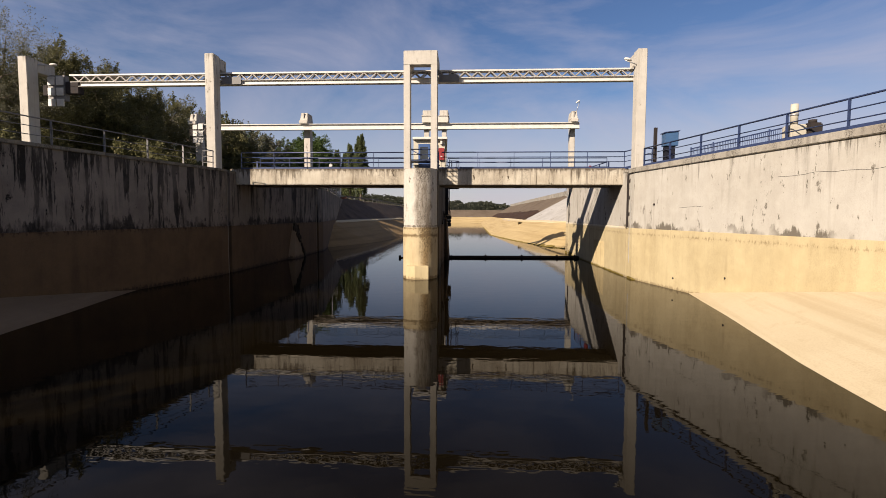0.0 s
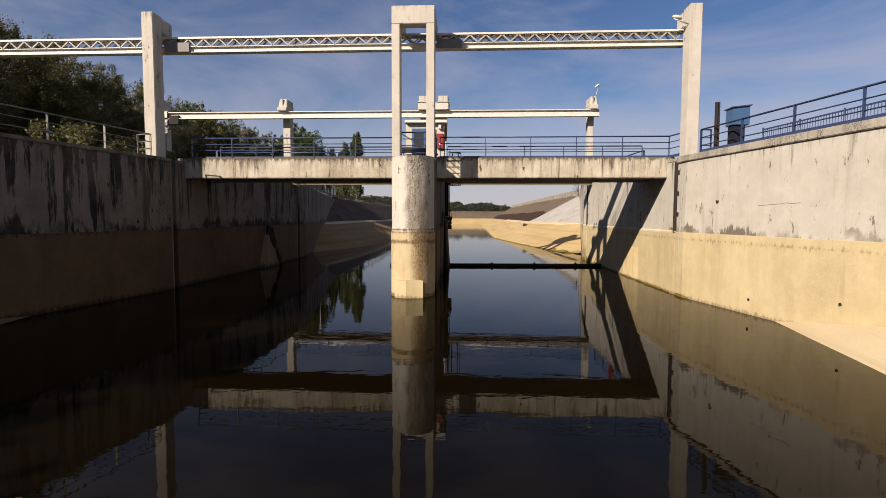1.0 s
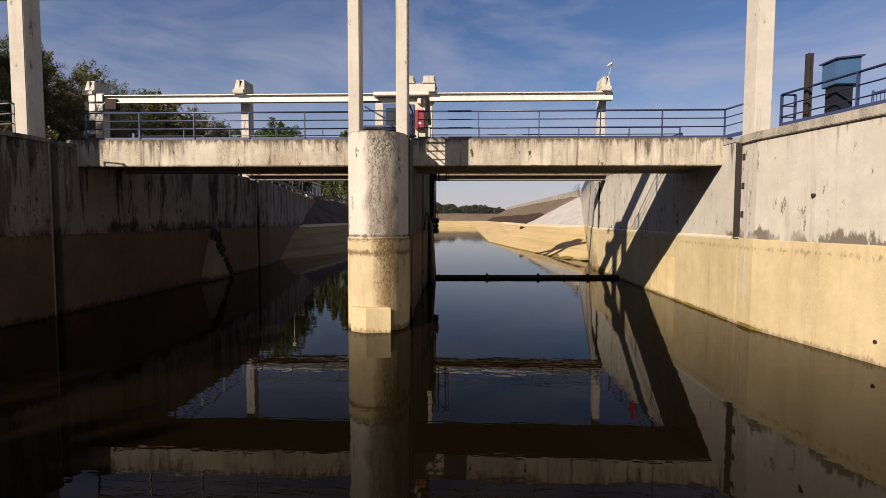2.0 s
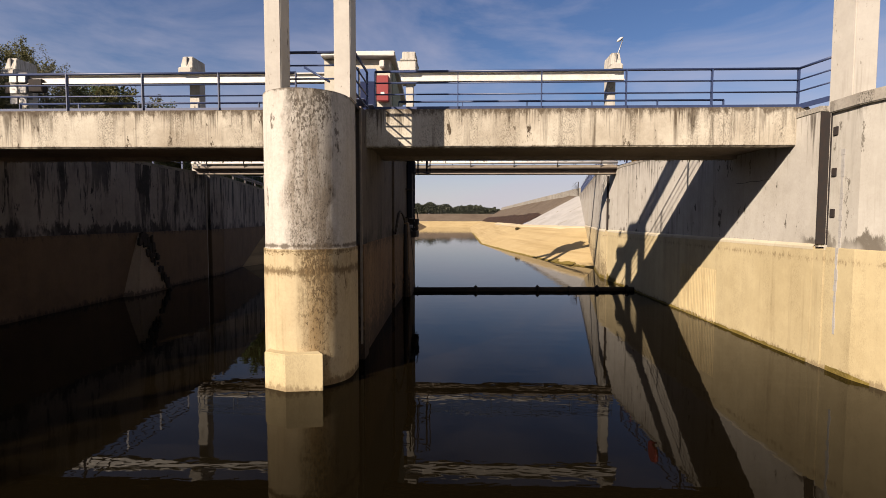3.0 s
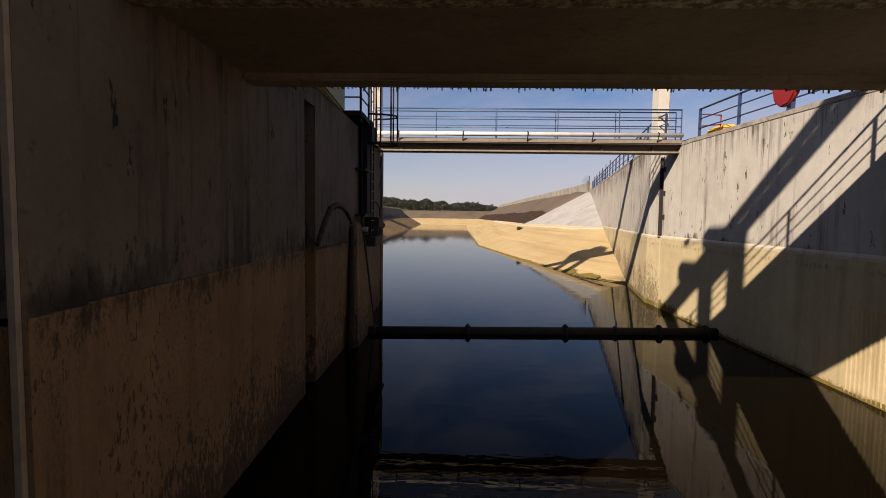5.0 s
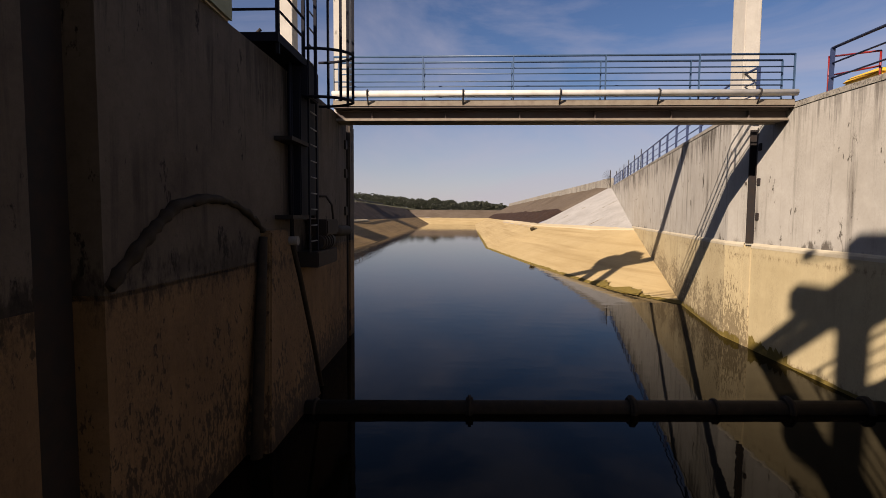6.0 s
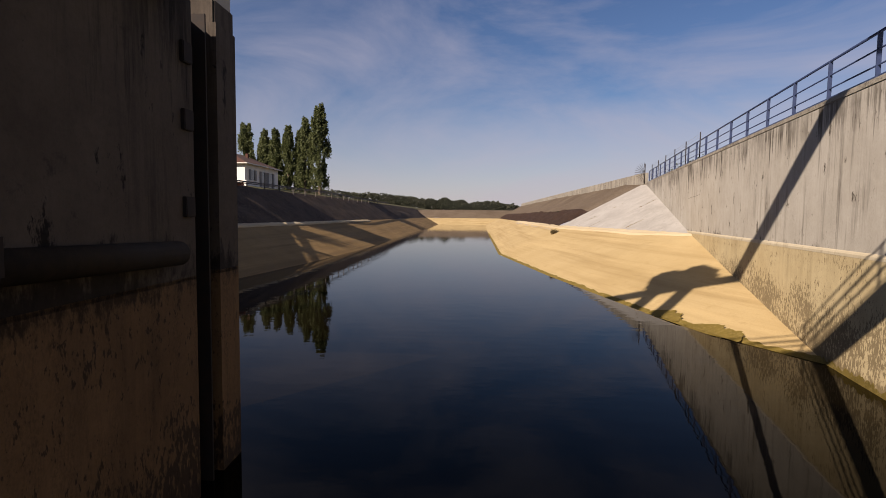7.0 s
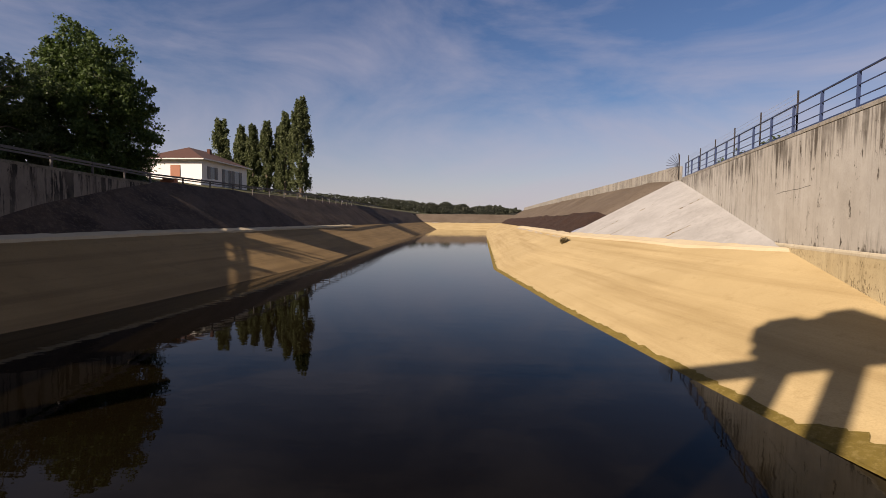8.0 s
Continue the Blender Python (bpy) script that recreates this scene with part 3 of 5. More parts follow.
for nm, width, out, rise, mat, lip in (("berm_lip", 0.55, -0.05, 0.05, APRON, east_lip), ("berm_edge", 0.28, 0.62, -0.12, SLAB, east_lip), ("berm_lip", 0.5, -0.05, 0.05, APRON, west_lip)):
    side = 1 if lip is east_lip else -1
    bm = shape()
    prev = None
    for a, b in zip(lip, lip[1:]):
        n = int((b - a).length / 0.35)
        for k in range(n):
            p = a.lerp(b, k / n)
            w = 0.07 * noise.noise(Vector((p.y * 0.8, 2, width))) - width * 0.9 * max(0, 1 - (p.y - lip[0].y) / 6)
            zz = p.z + rise + 0.04 * noise.noise(Vector((p.y * 1.3, 5, width)))
            ring = [bm.verts.new((side * (p.x - out - dx), p.y, zz - (out + dx) * 0.33 + dz)) for dx, dz in ((0, -0.15), (0, 0.06), (width + w, 0.05), (width + w + 0.05, -0.1))]
            if prev:
                for c in range(3):
                    bm.faces.new((prev[c], ring[c], ring[c + 1], prev[c + 1]))
            prev = ring
    structure(nm, bm, mat, "worn pale concrete lip along the berm of the %s bank" % ("sunlit" if side > 0 else "shaded"), "kerb")

# land behind the walls, out to the horizon
bm = shape()
ysg = (-60, -12, 28.6, 48.9, 94.5)
strip(bm, [[(east_face(max(y, -12)) + 0.55, y, east_top(y) - 0.05) for y in ysg] + [(21.5, FAR, 8.0), (26, 2500, 7.5)], [(60, y, 7.0) for y in ysg] + [(60, FAR, 8), (60, 2500, 8)], [(2500, y, 8.0) for y in ysg] + [(2500, FAR, 8), (2500, 2500, 8)]])
structure("ground_east", bm, GRASS, "dry grass and gravel land beside the canal", "ground")
bm = shape()
ysw = ((-60, 6.25), (-12, 6.25), (28.6, 6.25), (49.5, 6.25), (90, 6.4), (130, 6.6), (FAR, 6.6), (2500, 6.6))
edge = [(west_face(max(-12, min(y, 90))) - 0.55, y, z) for y, z in ysw[:5]] + [(-21.6, 130, 6.6), (-24.5, FAR, 6.6), (-25, 2500, 6.6)]
strip(bm, [edge, [(-33, y, z + (0 if y < 80 else 1.6)) for y, z in ysw], [(-2500, y, 8.4) for y, z in ysw]])
structure("ground_west", bm, GRASS, "grassy land under the trees beside the canal", "ground")


def ragged_strip(name, line, lo, hi, depth, material, label, seed, lift=0.02, spike=0.05, dome=False):
    """A thin stain or weed fringe along a waterline with an uneven upper edge, lying on the slope."""
    rng = random.Random(seed)
    bm = shape()
    prev = None
    pts = []
    for (x0, y0, sx, sz), (x1, y1, _, _) in zip(line, line[1:]):
        n = max(1, int(math.hypot(x1 - x0, y1 - y0) / 0.08))
        pts += [(x0 + (x1 - x0) * k / n, y0 + (y1 - y0) * k / n, sx, sz) for k in range(n)]
    for k, (x, y, sx, sz) in enumerate(pts):
        reach = lo + (hi - lo) * (0.5 + 0.5 * noise.noise(Vector((k * 0.07, seed, 0)))) + 0.3 * (hi - lo) * noise.noise(Vector((k * 0.3, seed, 3))) + rng.uniform(-spike, spike) * (hi - lo)
        if dome:
            reach *= math.sin(math.pi * (k + 0.5) / len(pts)) ** 0.6
        a = bm.verts.new((x - sx * depth, y, -sz * depth + lift))
        b = bm.verts.new((x + sx * reach, y, sz * reach + lift))
        if prev:
            bm.faces.new((prev[0], a, b, prev[1]))
        prev = (a, b)
    ob = mesh_ob(name, bm, material)
    return tagged(ob, label, "algae", "", "stuff")


ragged_strip("algae_fringe", [(x, y, 1.0, 0.36) for x, y in EAST_EDGE[1:8]], 0.03, 0.34, 0.2, ALGAE, "olive algae along the waterline of the sunlit bank", 3, 0.025)
for (xa, ya), (xb, yb), seed in (((10.75, 56.6), (10.1, 59.0), 21), ((10.0, 59.4), (9.65, 61.4), 22)):
    ragged_strip("algae_fringe", [(xa, ya, 1.0, 0.3), (xb, yb, 1.0, 0.3)], 0.2, 1.0, 0.0, ALGAE, "olive algae patch on the wet foot of the sunlit bank", seed, 0.045, 0.06, True)
ragged_strip("algae_fringe", [(XR - 0.07, 47.85, 0.0, 1.0), (XR - 0.075, 48.9, 0, 1.0), (11.99, 54.8, 0, 1.0)], 0.04, 0.24, 0.4, ALGAE, "dark green algae along the waterline of the wall", 5, 0.0, 0.28)
ragged_strip("algae_fringe", [(XR - 0.068, 45.6, 0.0, 1.0), (XR - 0.068, 47.44, 0, 1.0)], 0.08, 0.5, 0.4, ALGAE, "spiky olive algae on the wall beside the gate slot", 9, 0.0, 0.22)
ragged_strip("algae_fringe", [(XR - 0.07, 30.0, 0.0, 1.0), (XR - 0.07, 47.45, 0, 1.0)], 0.02, 0.14, 0.4, ALGAE, "dark green algae along the foot of the wall", 6, 0.0)
ragged_strip("algae_fringe", [(11.9, 24.0, 0.0, 1.0), (XR - 0.065, 28.6, 0, 1.0), (XR - 0.065, 29.4, 0, 1.0)], 0.03, 0.16, 0.4, ALGAE, "dark algae line at the foot of the wall", 8, 0.0)

# ---- pier ----
PX, PY = -1.205, 28.5
pier = thing("pier", "weathered concrete pier with a rounded nose standing in the water", "pier", "", (PX, 28.5, 0))


def nose(r, z0, z1):
    bm = shape()
    plan = [(PX - r, 29.1), (PX - r, PY)] + [(PX + r * math.cos(a), PY + r * math.sin(a)) for a in np.linspace(math.pi, 2 * math.pi, 73)[1:-1]] + [(PX + r, PY), (PX + r, 29.1)]
    prism(bm, plan, z0, z1)
    return bm


part("nose", nose(0.94, BAND - 0.06, 6.22), NOSE, pier, "streaked and pitted upper nose")
part("nose_base", nose(0.975, -2, BAND - 0.01), SILT_NOSE, pier, "silt-stained lower nose")
bm = shape()
rng = random.Random(11)
for k in range(150):
    a = math.pi + math.pi * rng.random()
    r = 0.972
    z = BAND - 0.05 - rng.uniform(0, 0.07) - 0.05 * noise.noise(Vector((a * 4, 0, 0)))
    c = Vector((PX + r * math.cos(a), PY + r * math.sin(a), z))
    s, h = rng.uniform(0.003, 0.008), rng.uniform(0.01, 0.04)
    t = Vector((-math.sin(a), math.cos(a), 0)) * rng.uniform(0.008, 0.02)
    n = Vector((math.cos(a), math.sin(a), 0)) * s
    quads(bm, [c - t, c + t, c + t + n, c - t + n, c - t * 0.4 - Vector((0, 0, h)), c + t * 0.3 - Vector((0, 0, h)), c + t * 0.3 + n * 0.2 - Vector((0, 0, h)), c - t * 0.4 + n * 0.2 - Vector((0, 0, h))], BOXF)
tagged(part("dried_moss", bm, MOSS, pier, "brown dried moss hanging below the ledge"), "", "", "", "stuff")
bm = shape()
prism(bm, [(-1.9, 27.52), (-1.37, 27.27), (-0.61, 27.38), (-0.9, 27.8), (-1.9, 28.3)], -2, 0.77)
part("foot_block", bm, SILT, pier, "", 0.02)
bm = shape()
box(bm, -2.1, -0.5, 29.05, 29.8, -2, TOP)
part("slot_back", bm, DARKSTEEL, pier)
bm = shape()
box(bm, -2.1, -0.28, 29.1, 29.78, 6.2, 6.28)
part("slot_cover", bm, DARKSTEEL, pier)
bm = shape()
box(bm, -0.29, -0.24, 29.7, 29.745, 0.4, TOP)
part("slot_guide", bm, BROWNSTEEL, pier)
BODY = [(-2.2, 29.75), (-0.24, 29.75), (-0.24, 30.35), (-0.32, 30.4), (-0.42, 36.55), (-0.74, 36.56), (-0.74, 37.3), (-0.42, 37.31), (-0.45, 43.0), (-0.56, 47.33), (-0.9, 47.34), (-0.9, 48.0), (-0.6, 48.01), (-0.62, 48.6), (-2.95, 48.6), (-2.9, 48.0), (-2.4, 37.0)]
bm = shape()
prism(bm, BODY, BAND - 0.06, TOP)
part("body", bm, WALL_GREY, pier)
bm = shape()
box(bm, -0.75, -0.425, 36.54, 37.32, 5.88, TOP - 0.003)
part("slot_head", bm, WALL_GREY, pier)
# Dark sheet behind the slot, its colour standing for the shade inside.
bm = shape()
box(bm, -0.75, -0.71, 36.57, 37.29, -1.5, 5.88)
part("slot_back", bm, DARKSTEEL, pier)
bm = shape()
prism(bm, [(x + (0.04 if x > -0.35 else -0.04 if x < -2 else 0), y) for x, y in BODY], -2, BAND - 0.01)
part("body_base", bm, SILT_SHADE, pier)


def tube(bm, pts, r, sides=8):
    """One bent tube through the points."""
    pts = [Vector(p) for p in pts]
    ref = None
    rings = []
    for i, p in enumerate(pts):
        d = (pts[min(i + 1, len(pts) - 1)] - pts[max(i - 1, 0)]).normalized()
        if ref is None:
            ref = d.orthogonal().normalized()
        u = (ref - d * ref.dot(d)).normalized()
        v = d.cross(u)
        ref = u
        rr = r[i] if isinstance(r, (list, tuple)) else r
        rings.append([bm.verts.new(p + rr * (math.cos(k * math.tau / sides) * u + math.sin(k * math.tau / sides) * v)) for k in range(sides)])
    for a, b in zip(rings, rings[1:]):
        for k in range(sides):
            j = (k + 1) % sides
            bm.faces.new((a[k], a[j], b[j], b[k])).smooth = True
    bm.faces.new(rings[0][::-1]), bm.faces.new(rings[-1])


# old gate seal track on the pier flank: an arch and a straight leg
arch = [(37.35, 2.98), (37.55, 3.15), (37.9, 3.4), (38.2, 3.6), (38.5, 3.76), (39.0, 3.85), (39.55, 3.86), (40.1, 3.78), (40.55, 3.62), (40.9, 3.45), (41.1, 3.26)]


def flank(y):
    """The line of the pier's flank along the sunlit bay in plan."""
    return -0.42 - 0.005 * (y - 37) - 0.02 * max(0, y - 43)


bm = shape()
rng = random.Random(4)
pts, rad = [], []
for (y0, z0), (y1, z1) in zip(arch, arch[1:]):
    for k in range(5):
        f = k / 5
        y = y0 + (y1 - y0) * f
        pts.append((flank(y) + 0.02, y, z0 + (z1 - z0) * f + rng.uniform(-0.014, 0.014)))
        rad.append((0.065 if y0 < 39.3 else 0.04) + rng.uniform(-0.012, 0.024))
tube(bm, pts, rad, 7)
part("arch_seal", bm, RUBBER, pier, "crumbling dark rubber seal in an arch")
bm = shape()
tube(bm, [(-0.38, 40.88, 3.3), (-0.33, 40.62, 2.2), (-0.28, 40.33, 0.8), (-0.24, 40.1, -0.4)], [0.07, 0.085, 0.095, 0.1])
part("seal_leg", bm, RUBBER, pier)
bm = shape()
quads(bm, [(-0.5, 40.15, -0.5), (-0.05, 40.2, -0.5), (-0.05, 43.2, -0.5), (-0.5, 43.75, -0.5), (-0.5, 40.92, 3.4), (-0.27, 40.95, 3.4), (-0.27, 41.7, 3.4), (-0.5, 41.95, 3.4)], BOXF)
part("buttress", bm, SILT_SHADE, pier, "silt-stained splayed buttress", 0.03)
bm = shape()
tube(bm, [(-0.3, 41.95, 3.25), (-0.26, 42.3, 2.5), (-0.2, 42.9, 1.1), (-0.2, 43.5, -0.1)], 0.05)
part("chain_track", bm, RUBBER, pier)
bm = shape()
bar(bm, (flank(44.3) + 0.09, 44.3, 3.3), (flank(46.7) + 0.14, 46.7, 3.24), 0.14, 16)
part("drain_pipe", bm, RUBBER, pier, "dark drain pipe along the wall")
bm = shape()
box(bm, -0.88, -0.6, 47.72, 47.75, -1, TOP)
part("slot_guide", bm, DARKSTEEL, pier)
# Added dark sheet that blackens the tail slot in place of shade.
bm = shape()
box(bm, -0.92, -0.87, 47.35, 47.99, -1.5, TOP - 0.02)
part("slot_back", bm, RUBBER, pier)
bm = shape()
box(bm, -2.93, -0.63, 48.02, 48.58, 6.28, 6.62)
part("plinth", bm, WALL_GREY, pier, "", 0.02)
for z in (3.65, 4.7, 5.5):
    bm = shape()
    box(bm, -0.58, -0.5, 47.05, 47.25, z, z + 0.25)
    part("slot_bracket", bm, DARKSTEEL, pier, "", 0.01)

for yy in (29.42, 47.32):
    bm = shape()
    box(bm, XL - 0.02, XL + 0.06, yy, yy + 0.07, -1.0, TOP - 0.16)
    part("slot_guide", bm, BROWNSTEEL, west, "pale rusty steel slot guide")
# worn gate buttress on the shaded wall, with a crumbling strip of dark rubble down its ridge
bm = shape()
quads(bm, [(XL - 0.1, 39.2, -0.5), (XL + 0.55, 39.75, -0.5), (XL + 0.55, 42.6, -0.5), (XL - 0.1, 43.7, -0.5), (XL - 0.1, 40.7, 2.8), (XL + 0.2, 40.75, 2.8), (XL + 0.2, 41.0, 2.8), (XL - 0.1, 41.15, 2.8)], BOXF)
part("buttress", bm, SILT_PALE, west, "worn pale buttress", 0.04)
bm = shape()
rng = random.Random(12)
for k in range(70):
    f = rng.random() ** 2.0
    y, z = 40.85 + 1.6 * f + rng.gauss(0, 0.04 + 0.2 * (1 - f)), 2.72 - 2.7 * f
    c = Vector((XL + 0.22 + 0.3 * f, y, z + rng.uniform(-0.12, 0.1)))
    w, h = rng.uniform(0.02, 0.1), rng.uniform(0.05, 0.26)
    quads(bm, [c + Vector((dx * 0.07, dy * w * rng.uniform(0.5, 1.2), dz * h * rng.uniform(0.5, 1.1))) for dx, dy, dz in ((-1, -1, -1), (1, -1, -1), (1, 1, -1), (-1, 1, -1), (-1, -1, 1), (1, -1, 1), (1, 1, 1), (-1, 1, 1))], BOXF)
tagged(part("seal_rubble", bm, RUBBER, west, "crumbling dark seal rubble"), "", "", "", "stuff")

# ---- ladder and valve gear on the pier ----
ladder = thing("caged_ladder", "dark steel caged ladder fixed to the pier", "ladder", "", (-0.12, 42.75, 3.0))
for yy in (42.5, 43.0):
    bm = shape()
    box(bm, -0.14, -0.105, yy - 0.033, yy + 0.033, 2.95, 8.3)
    part("stile", bm, BLACKBLUE, ladder, "", 0.004)
for k in range(17):
    bm = shape()
    bar(bm, (-0.122, 42.5, 3.15 + 0.31 * k), (-0.122, 43.0, 3.15 + 0.31 * k), 0.014, 6)
    part("rung", bm, GREYSTEEL, ladder)
for z in (5.85, 6.72, 8.15):
    bm = shape()
    tube(bm, [(-0.13 + 0.8 * math.sin(a), 42.75 - 0.46 * math.cos(a), z) for a in np.linspace(0, math.pi, 17)], 0.027, 6)
    part("hoop", bm, BLACKBLUE, ladder)
for a in np.linspace(0.25, math.pi - 0.25, 5):
    bm = shape()
    xx, yy = -0.13 + 0.8 * math.sin(a), 42.75 - 0.46 * math.cos(a)
    beam(bm, (xx, yy, 5.8), (xx, yy, 8.17), 0.05, 0.02)
    part("cage_strap", bm, BLACKBLUE, ladder)
for z in (4.98, 3.62):
    bm = shape()
    box(bm, -0.5, -0.12, 41.55, 42.5, z - 0.035, z + 0.035)
    part("bracket", bm, DARKSTEEL, ladder)
gear = thing("valve_gear", "dark steel gate actuator with a vertical housing on the pier", "valve", "", (-0.2, 43.2, 3.2))
bm = shape()
box(bm, -0.46, -0.2, 42.25, 43.15, 3.65, 6.27)
part("housing", bm, BLACKBLUE, gear, "", 0.02)
bm = shape()
box(bm, -0.46, -0.21, 43.15, 43.45, 3.6, 5.12)
part("cable_duct", bm, DARKSTEEL, gear, "", 0.02)
bm = shape()
box(bm, -0.46, 0.02, 43.25, 44.15, 3.25, 3.57)
part("gearbox", bm, DARKSTEEL, gear, "", 0.03)
bm = shape()
box(bm, -0.46, 0.0, 42.65, 44.1, 2.63, 2.94)
part("base_plate", bm, DARKSTEEL, gear, "", 0.02)
bm = shape()
bar(bm, (-0.16, 43.1, 3.1), (-0.16, 44.05, 3.1), 0.15, 14)
motor = part("motor", bm, DARKSTEEL, gear)
for k in range(4):
    bm = shape()
    bar(bm, (-0.16, 43.25 + 0.18 * k, 3.1), (-0.16, 43.3 + 0.18 * k, 3.1), 0.168, 14)
    part("cooling_fin", bm, DARKSTEEL, motor)
bm = shape()
tube(bm, [(-0.28, 43.45, 4.05), (-0.14, 43.7, 4.06), (-0.06, 43.88, 3.88), (-0.04, 43.92, 3.56)], 0.024)
part("cable", bm, DARKSTEEL, gear)
bm = shape()
bar(bm, (-0.42, 41.75, 3.2), (-0.1, 41.75, 3.2), 0.08, 12)
part("roller", bm, GREYSTEEL, gear)
for yy in (42.08, 42.17):
    bm = shape()
    bar(bm, (-0.34, yy, 2.95), (-0.34, yy, 6.4), 0.024, 6)
    part("conduit", bm, BLACKBLUE, gear)
platform = thing("landing", "dark steel landing at the ladder head", "landing", "", (-0.7, 42.1, 6.9))
bm = shape()
box(bm, -2.2, -0.14, 41.0, 43.1, 6.42, 6.56)
part("grating", bm, BLACKBLUE, platform)
for x, y in ((-2.1, 41.1), (-1.1, 41.1), (-0.18, 41.1), (-0.18, 42.4), (-2.1, 43.0)):
    bm = shape()
    box(bm, x - 0.028, x + 0.028, y - 0.028, y + 0.028, TOP - 0.05, 7.68)
    part("post", bm, BLACKBLUE, platform)
for z in (6.95, 7.3, 7.66):
    bm = shape()
    tube(bm, [(-2.1, 43.0, z), (-2.1, 41.1, z), (-0.18, 41.1, z), (-0.18, 42.4, z)], 0.023)
    part("rail", bm, BLACKBLUE, platform)
bm = shape()
tube(bm, [(-1.0, 43.0, 6.56), (-1.25, 43.0, 7.15), (-1.3, 43.0, 7.25), (-1.22, 43.0, 7.32)], 0.035)
part("vent_pipe", bm, DARKSTEEL, platform, "bent dark vent pipe")
bm = shape()
box(bm, -0.46, -0.06, 42.3, 42.95, 5.85, 6.42)
part("junction_box", bm, BLACKBLUE, platform, "", 0.02)

# ---- gantries ----
portal = thing("portal_frame", "tall pale concrete portal frame on the pier nose", "portal", "", (-1.1, 28.4, 6.2))
LEGS = ((-2.15, -1.78), (-0.6, -0.23))
for x0, x1 in LEGS:
    bm = shape()
    box(bm, x0, x1, 28.48, 29.095, 6.21, 12.1)
    part("post", bm, COLUMN, portal, "", 0.02)
    bm = shape()
    quads(bm, [(x0 + 0.01, 29.09, 12.1), (x1 - 0.01, 29.09, 12.1), (x1 - 0.01, 30.75, 12.25), (x0 + 0.01, 30.75, 12.25), (x0 + 0.01, 29.09, 12.86), (x1 - 0.01, 29.09, 12.86), (x1 - 0.01, 30.75, 12.78), (x0 + 0.01, 30.75, 12.78)], BOXF)
    part("corbel", bm, COLUMN, portal, "", 0.02)
bm = shape()
box(bm, -2.15, -0.23, 28.48, 29.09, 12.1, 12.88)
part("lintel", bm, COLUMN, portal, "", 0.02)


def gantry_column(label, x0, x1, y0, y1, ztop, corbel_y, z0=6.2):
    ob = thing("gantry_column", label, "column", "gantry columns", ((x0 + x1) / 2, (y0 + y1) / 2, z0))
    bm = shape()
    box(bm, x0, x1, y0, y1, z0, ztop)
    part("shaft", bm, COLUMN, ob, "", 0.025)
    bm = shape()
    a, b = (y1, corbel_y) if corbel_y > y1 else (corbel_y, y0)
    box(bm, x0 + 0.012, x1 - 0.012, a, b, ztop - 0.75, ztop - 0.06)
    part("corbel", bm, COLUMN, ob, "", 0.025)
    return ob


gantry_column("pale concrete gantry column beside the sunlit abutment", 11.1, 11.63, 29.2, 29.95, 13.05, 30.75, 2.0)
gantry_column("pale concrete gantry column beside the shaded abutment", -14.12, -13.56, 29.2, 29.95, 13.12, 30.8, 2.0)
gantry_column("pale concrete gantry column in front of the trees", -25.1, -24.55, 28.5, 29.3, 12.9, 30.6)


def rear_column(label, x0, x1, ztop, z0=6.2):
    """A column behind the rear monorail: shaft, a corbel reaching over the beam, a collar and a notched head."""
    ob = thing("gantry_column", label, "column", "gantry columns", ((x0 + x1) / 2, 48.8, z0))
    bm = shape()
    box(bm, x0, x1, 48.65, 49.4, z0, 12.3)
    part("shaft", bm, COLUMN, ob, "", 0.025)
    bm = shape()
    box(bm, x0 - 0.1, x1 + 0.1, 47.55, 49.5, 12.26, 12.6)
    part("collar", bm, COLUMN, ob, "", 0.05)
    bm = shape()
    quads(bm, [(x0 - 0.06, 47.75, 12.6), (x1 + 0.06, 47.75, 12.6), (x1 + 0.06, 49.4, 12.6), (x0 - 0.06, 49.4, 12.6), (x0, 47.95, ztop), (x1, 47.95, ztop), (x1, 49.4, ztop), (x0, 49.4, ztop)], BOXF)
    head = part("head", bm, COLUMN, ob, "", 0.03)
    bm = shape()
    box(bm, (x0 + x1) / 2 - 0.03, (x0 + x1) / 2 + 0.03, 47.78, 47.9, 12.62, ztop - 0.05)
    part("cable_duct", bm, GREYSTEEL, head)
    return ob


rear_column("pale concrete gantry column carrying the end of the rear monorail", 11.03, 11.5, 13.32, 2.0)
rear_column("pale concrete gantry column of the rear monorail", -14.6, -13.98, 13.32)
rear_column("pale concrete gantry column below the trees at the rear hoist", -25.5, -24.9, 13.32)
tail = thing("tail_portal", "pair of pale concrete posts on the pier tail", "portal", "", (-1.7, 48.2, 5.9))
for x0, x1 in ((-2.8, -2.32), (-1.1, -0.66)):
    bm = shape()
    box(bm, x0, x1, 48.1, 48.57, 6.2, 12.3)
    part("post", bm, COLUMN, tail, "", 0.02)

truss = thing("truss_monorail", "white-painted steel truss monorail hung under the concrete corbels", "monorail", "", (-6, 30.3, 11.5))
bm = shape()
box(bm, -23.2, 11.25, 30.05, 30.55, 12.13, 12.22)
part("top_chord", bm, WHITE, truss)
bm = shape()
box(bm, -23.2, 11.25, 30.1, 30.5, 11.5, 11.53)
part("bottom_flange", bm, WHITE, truss)
bm = shape()
box(bm, -23.2, 11.25, 30.22, 30.38, 11.53, 11.76)
part("web", bm, WHITE, truss)
bm = shape()
box(bm, -23.2, 11.25, 30.1, 30.5, 11.76, 11.79)
part("upper_flange", bm, WHITE, truss)
bm = shape()
x, k = -23.0, 0
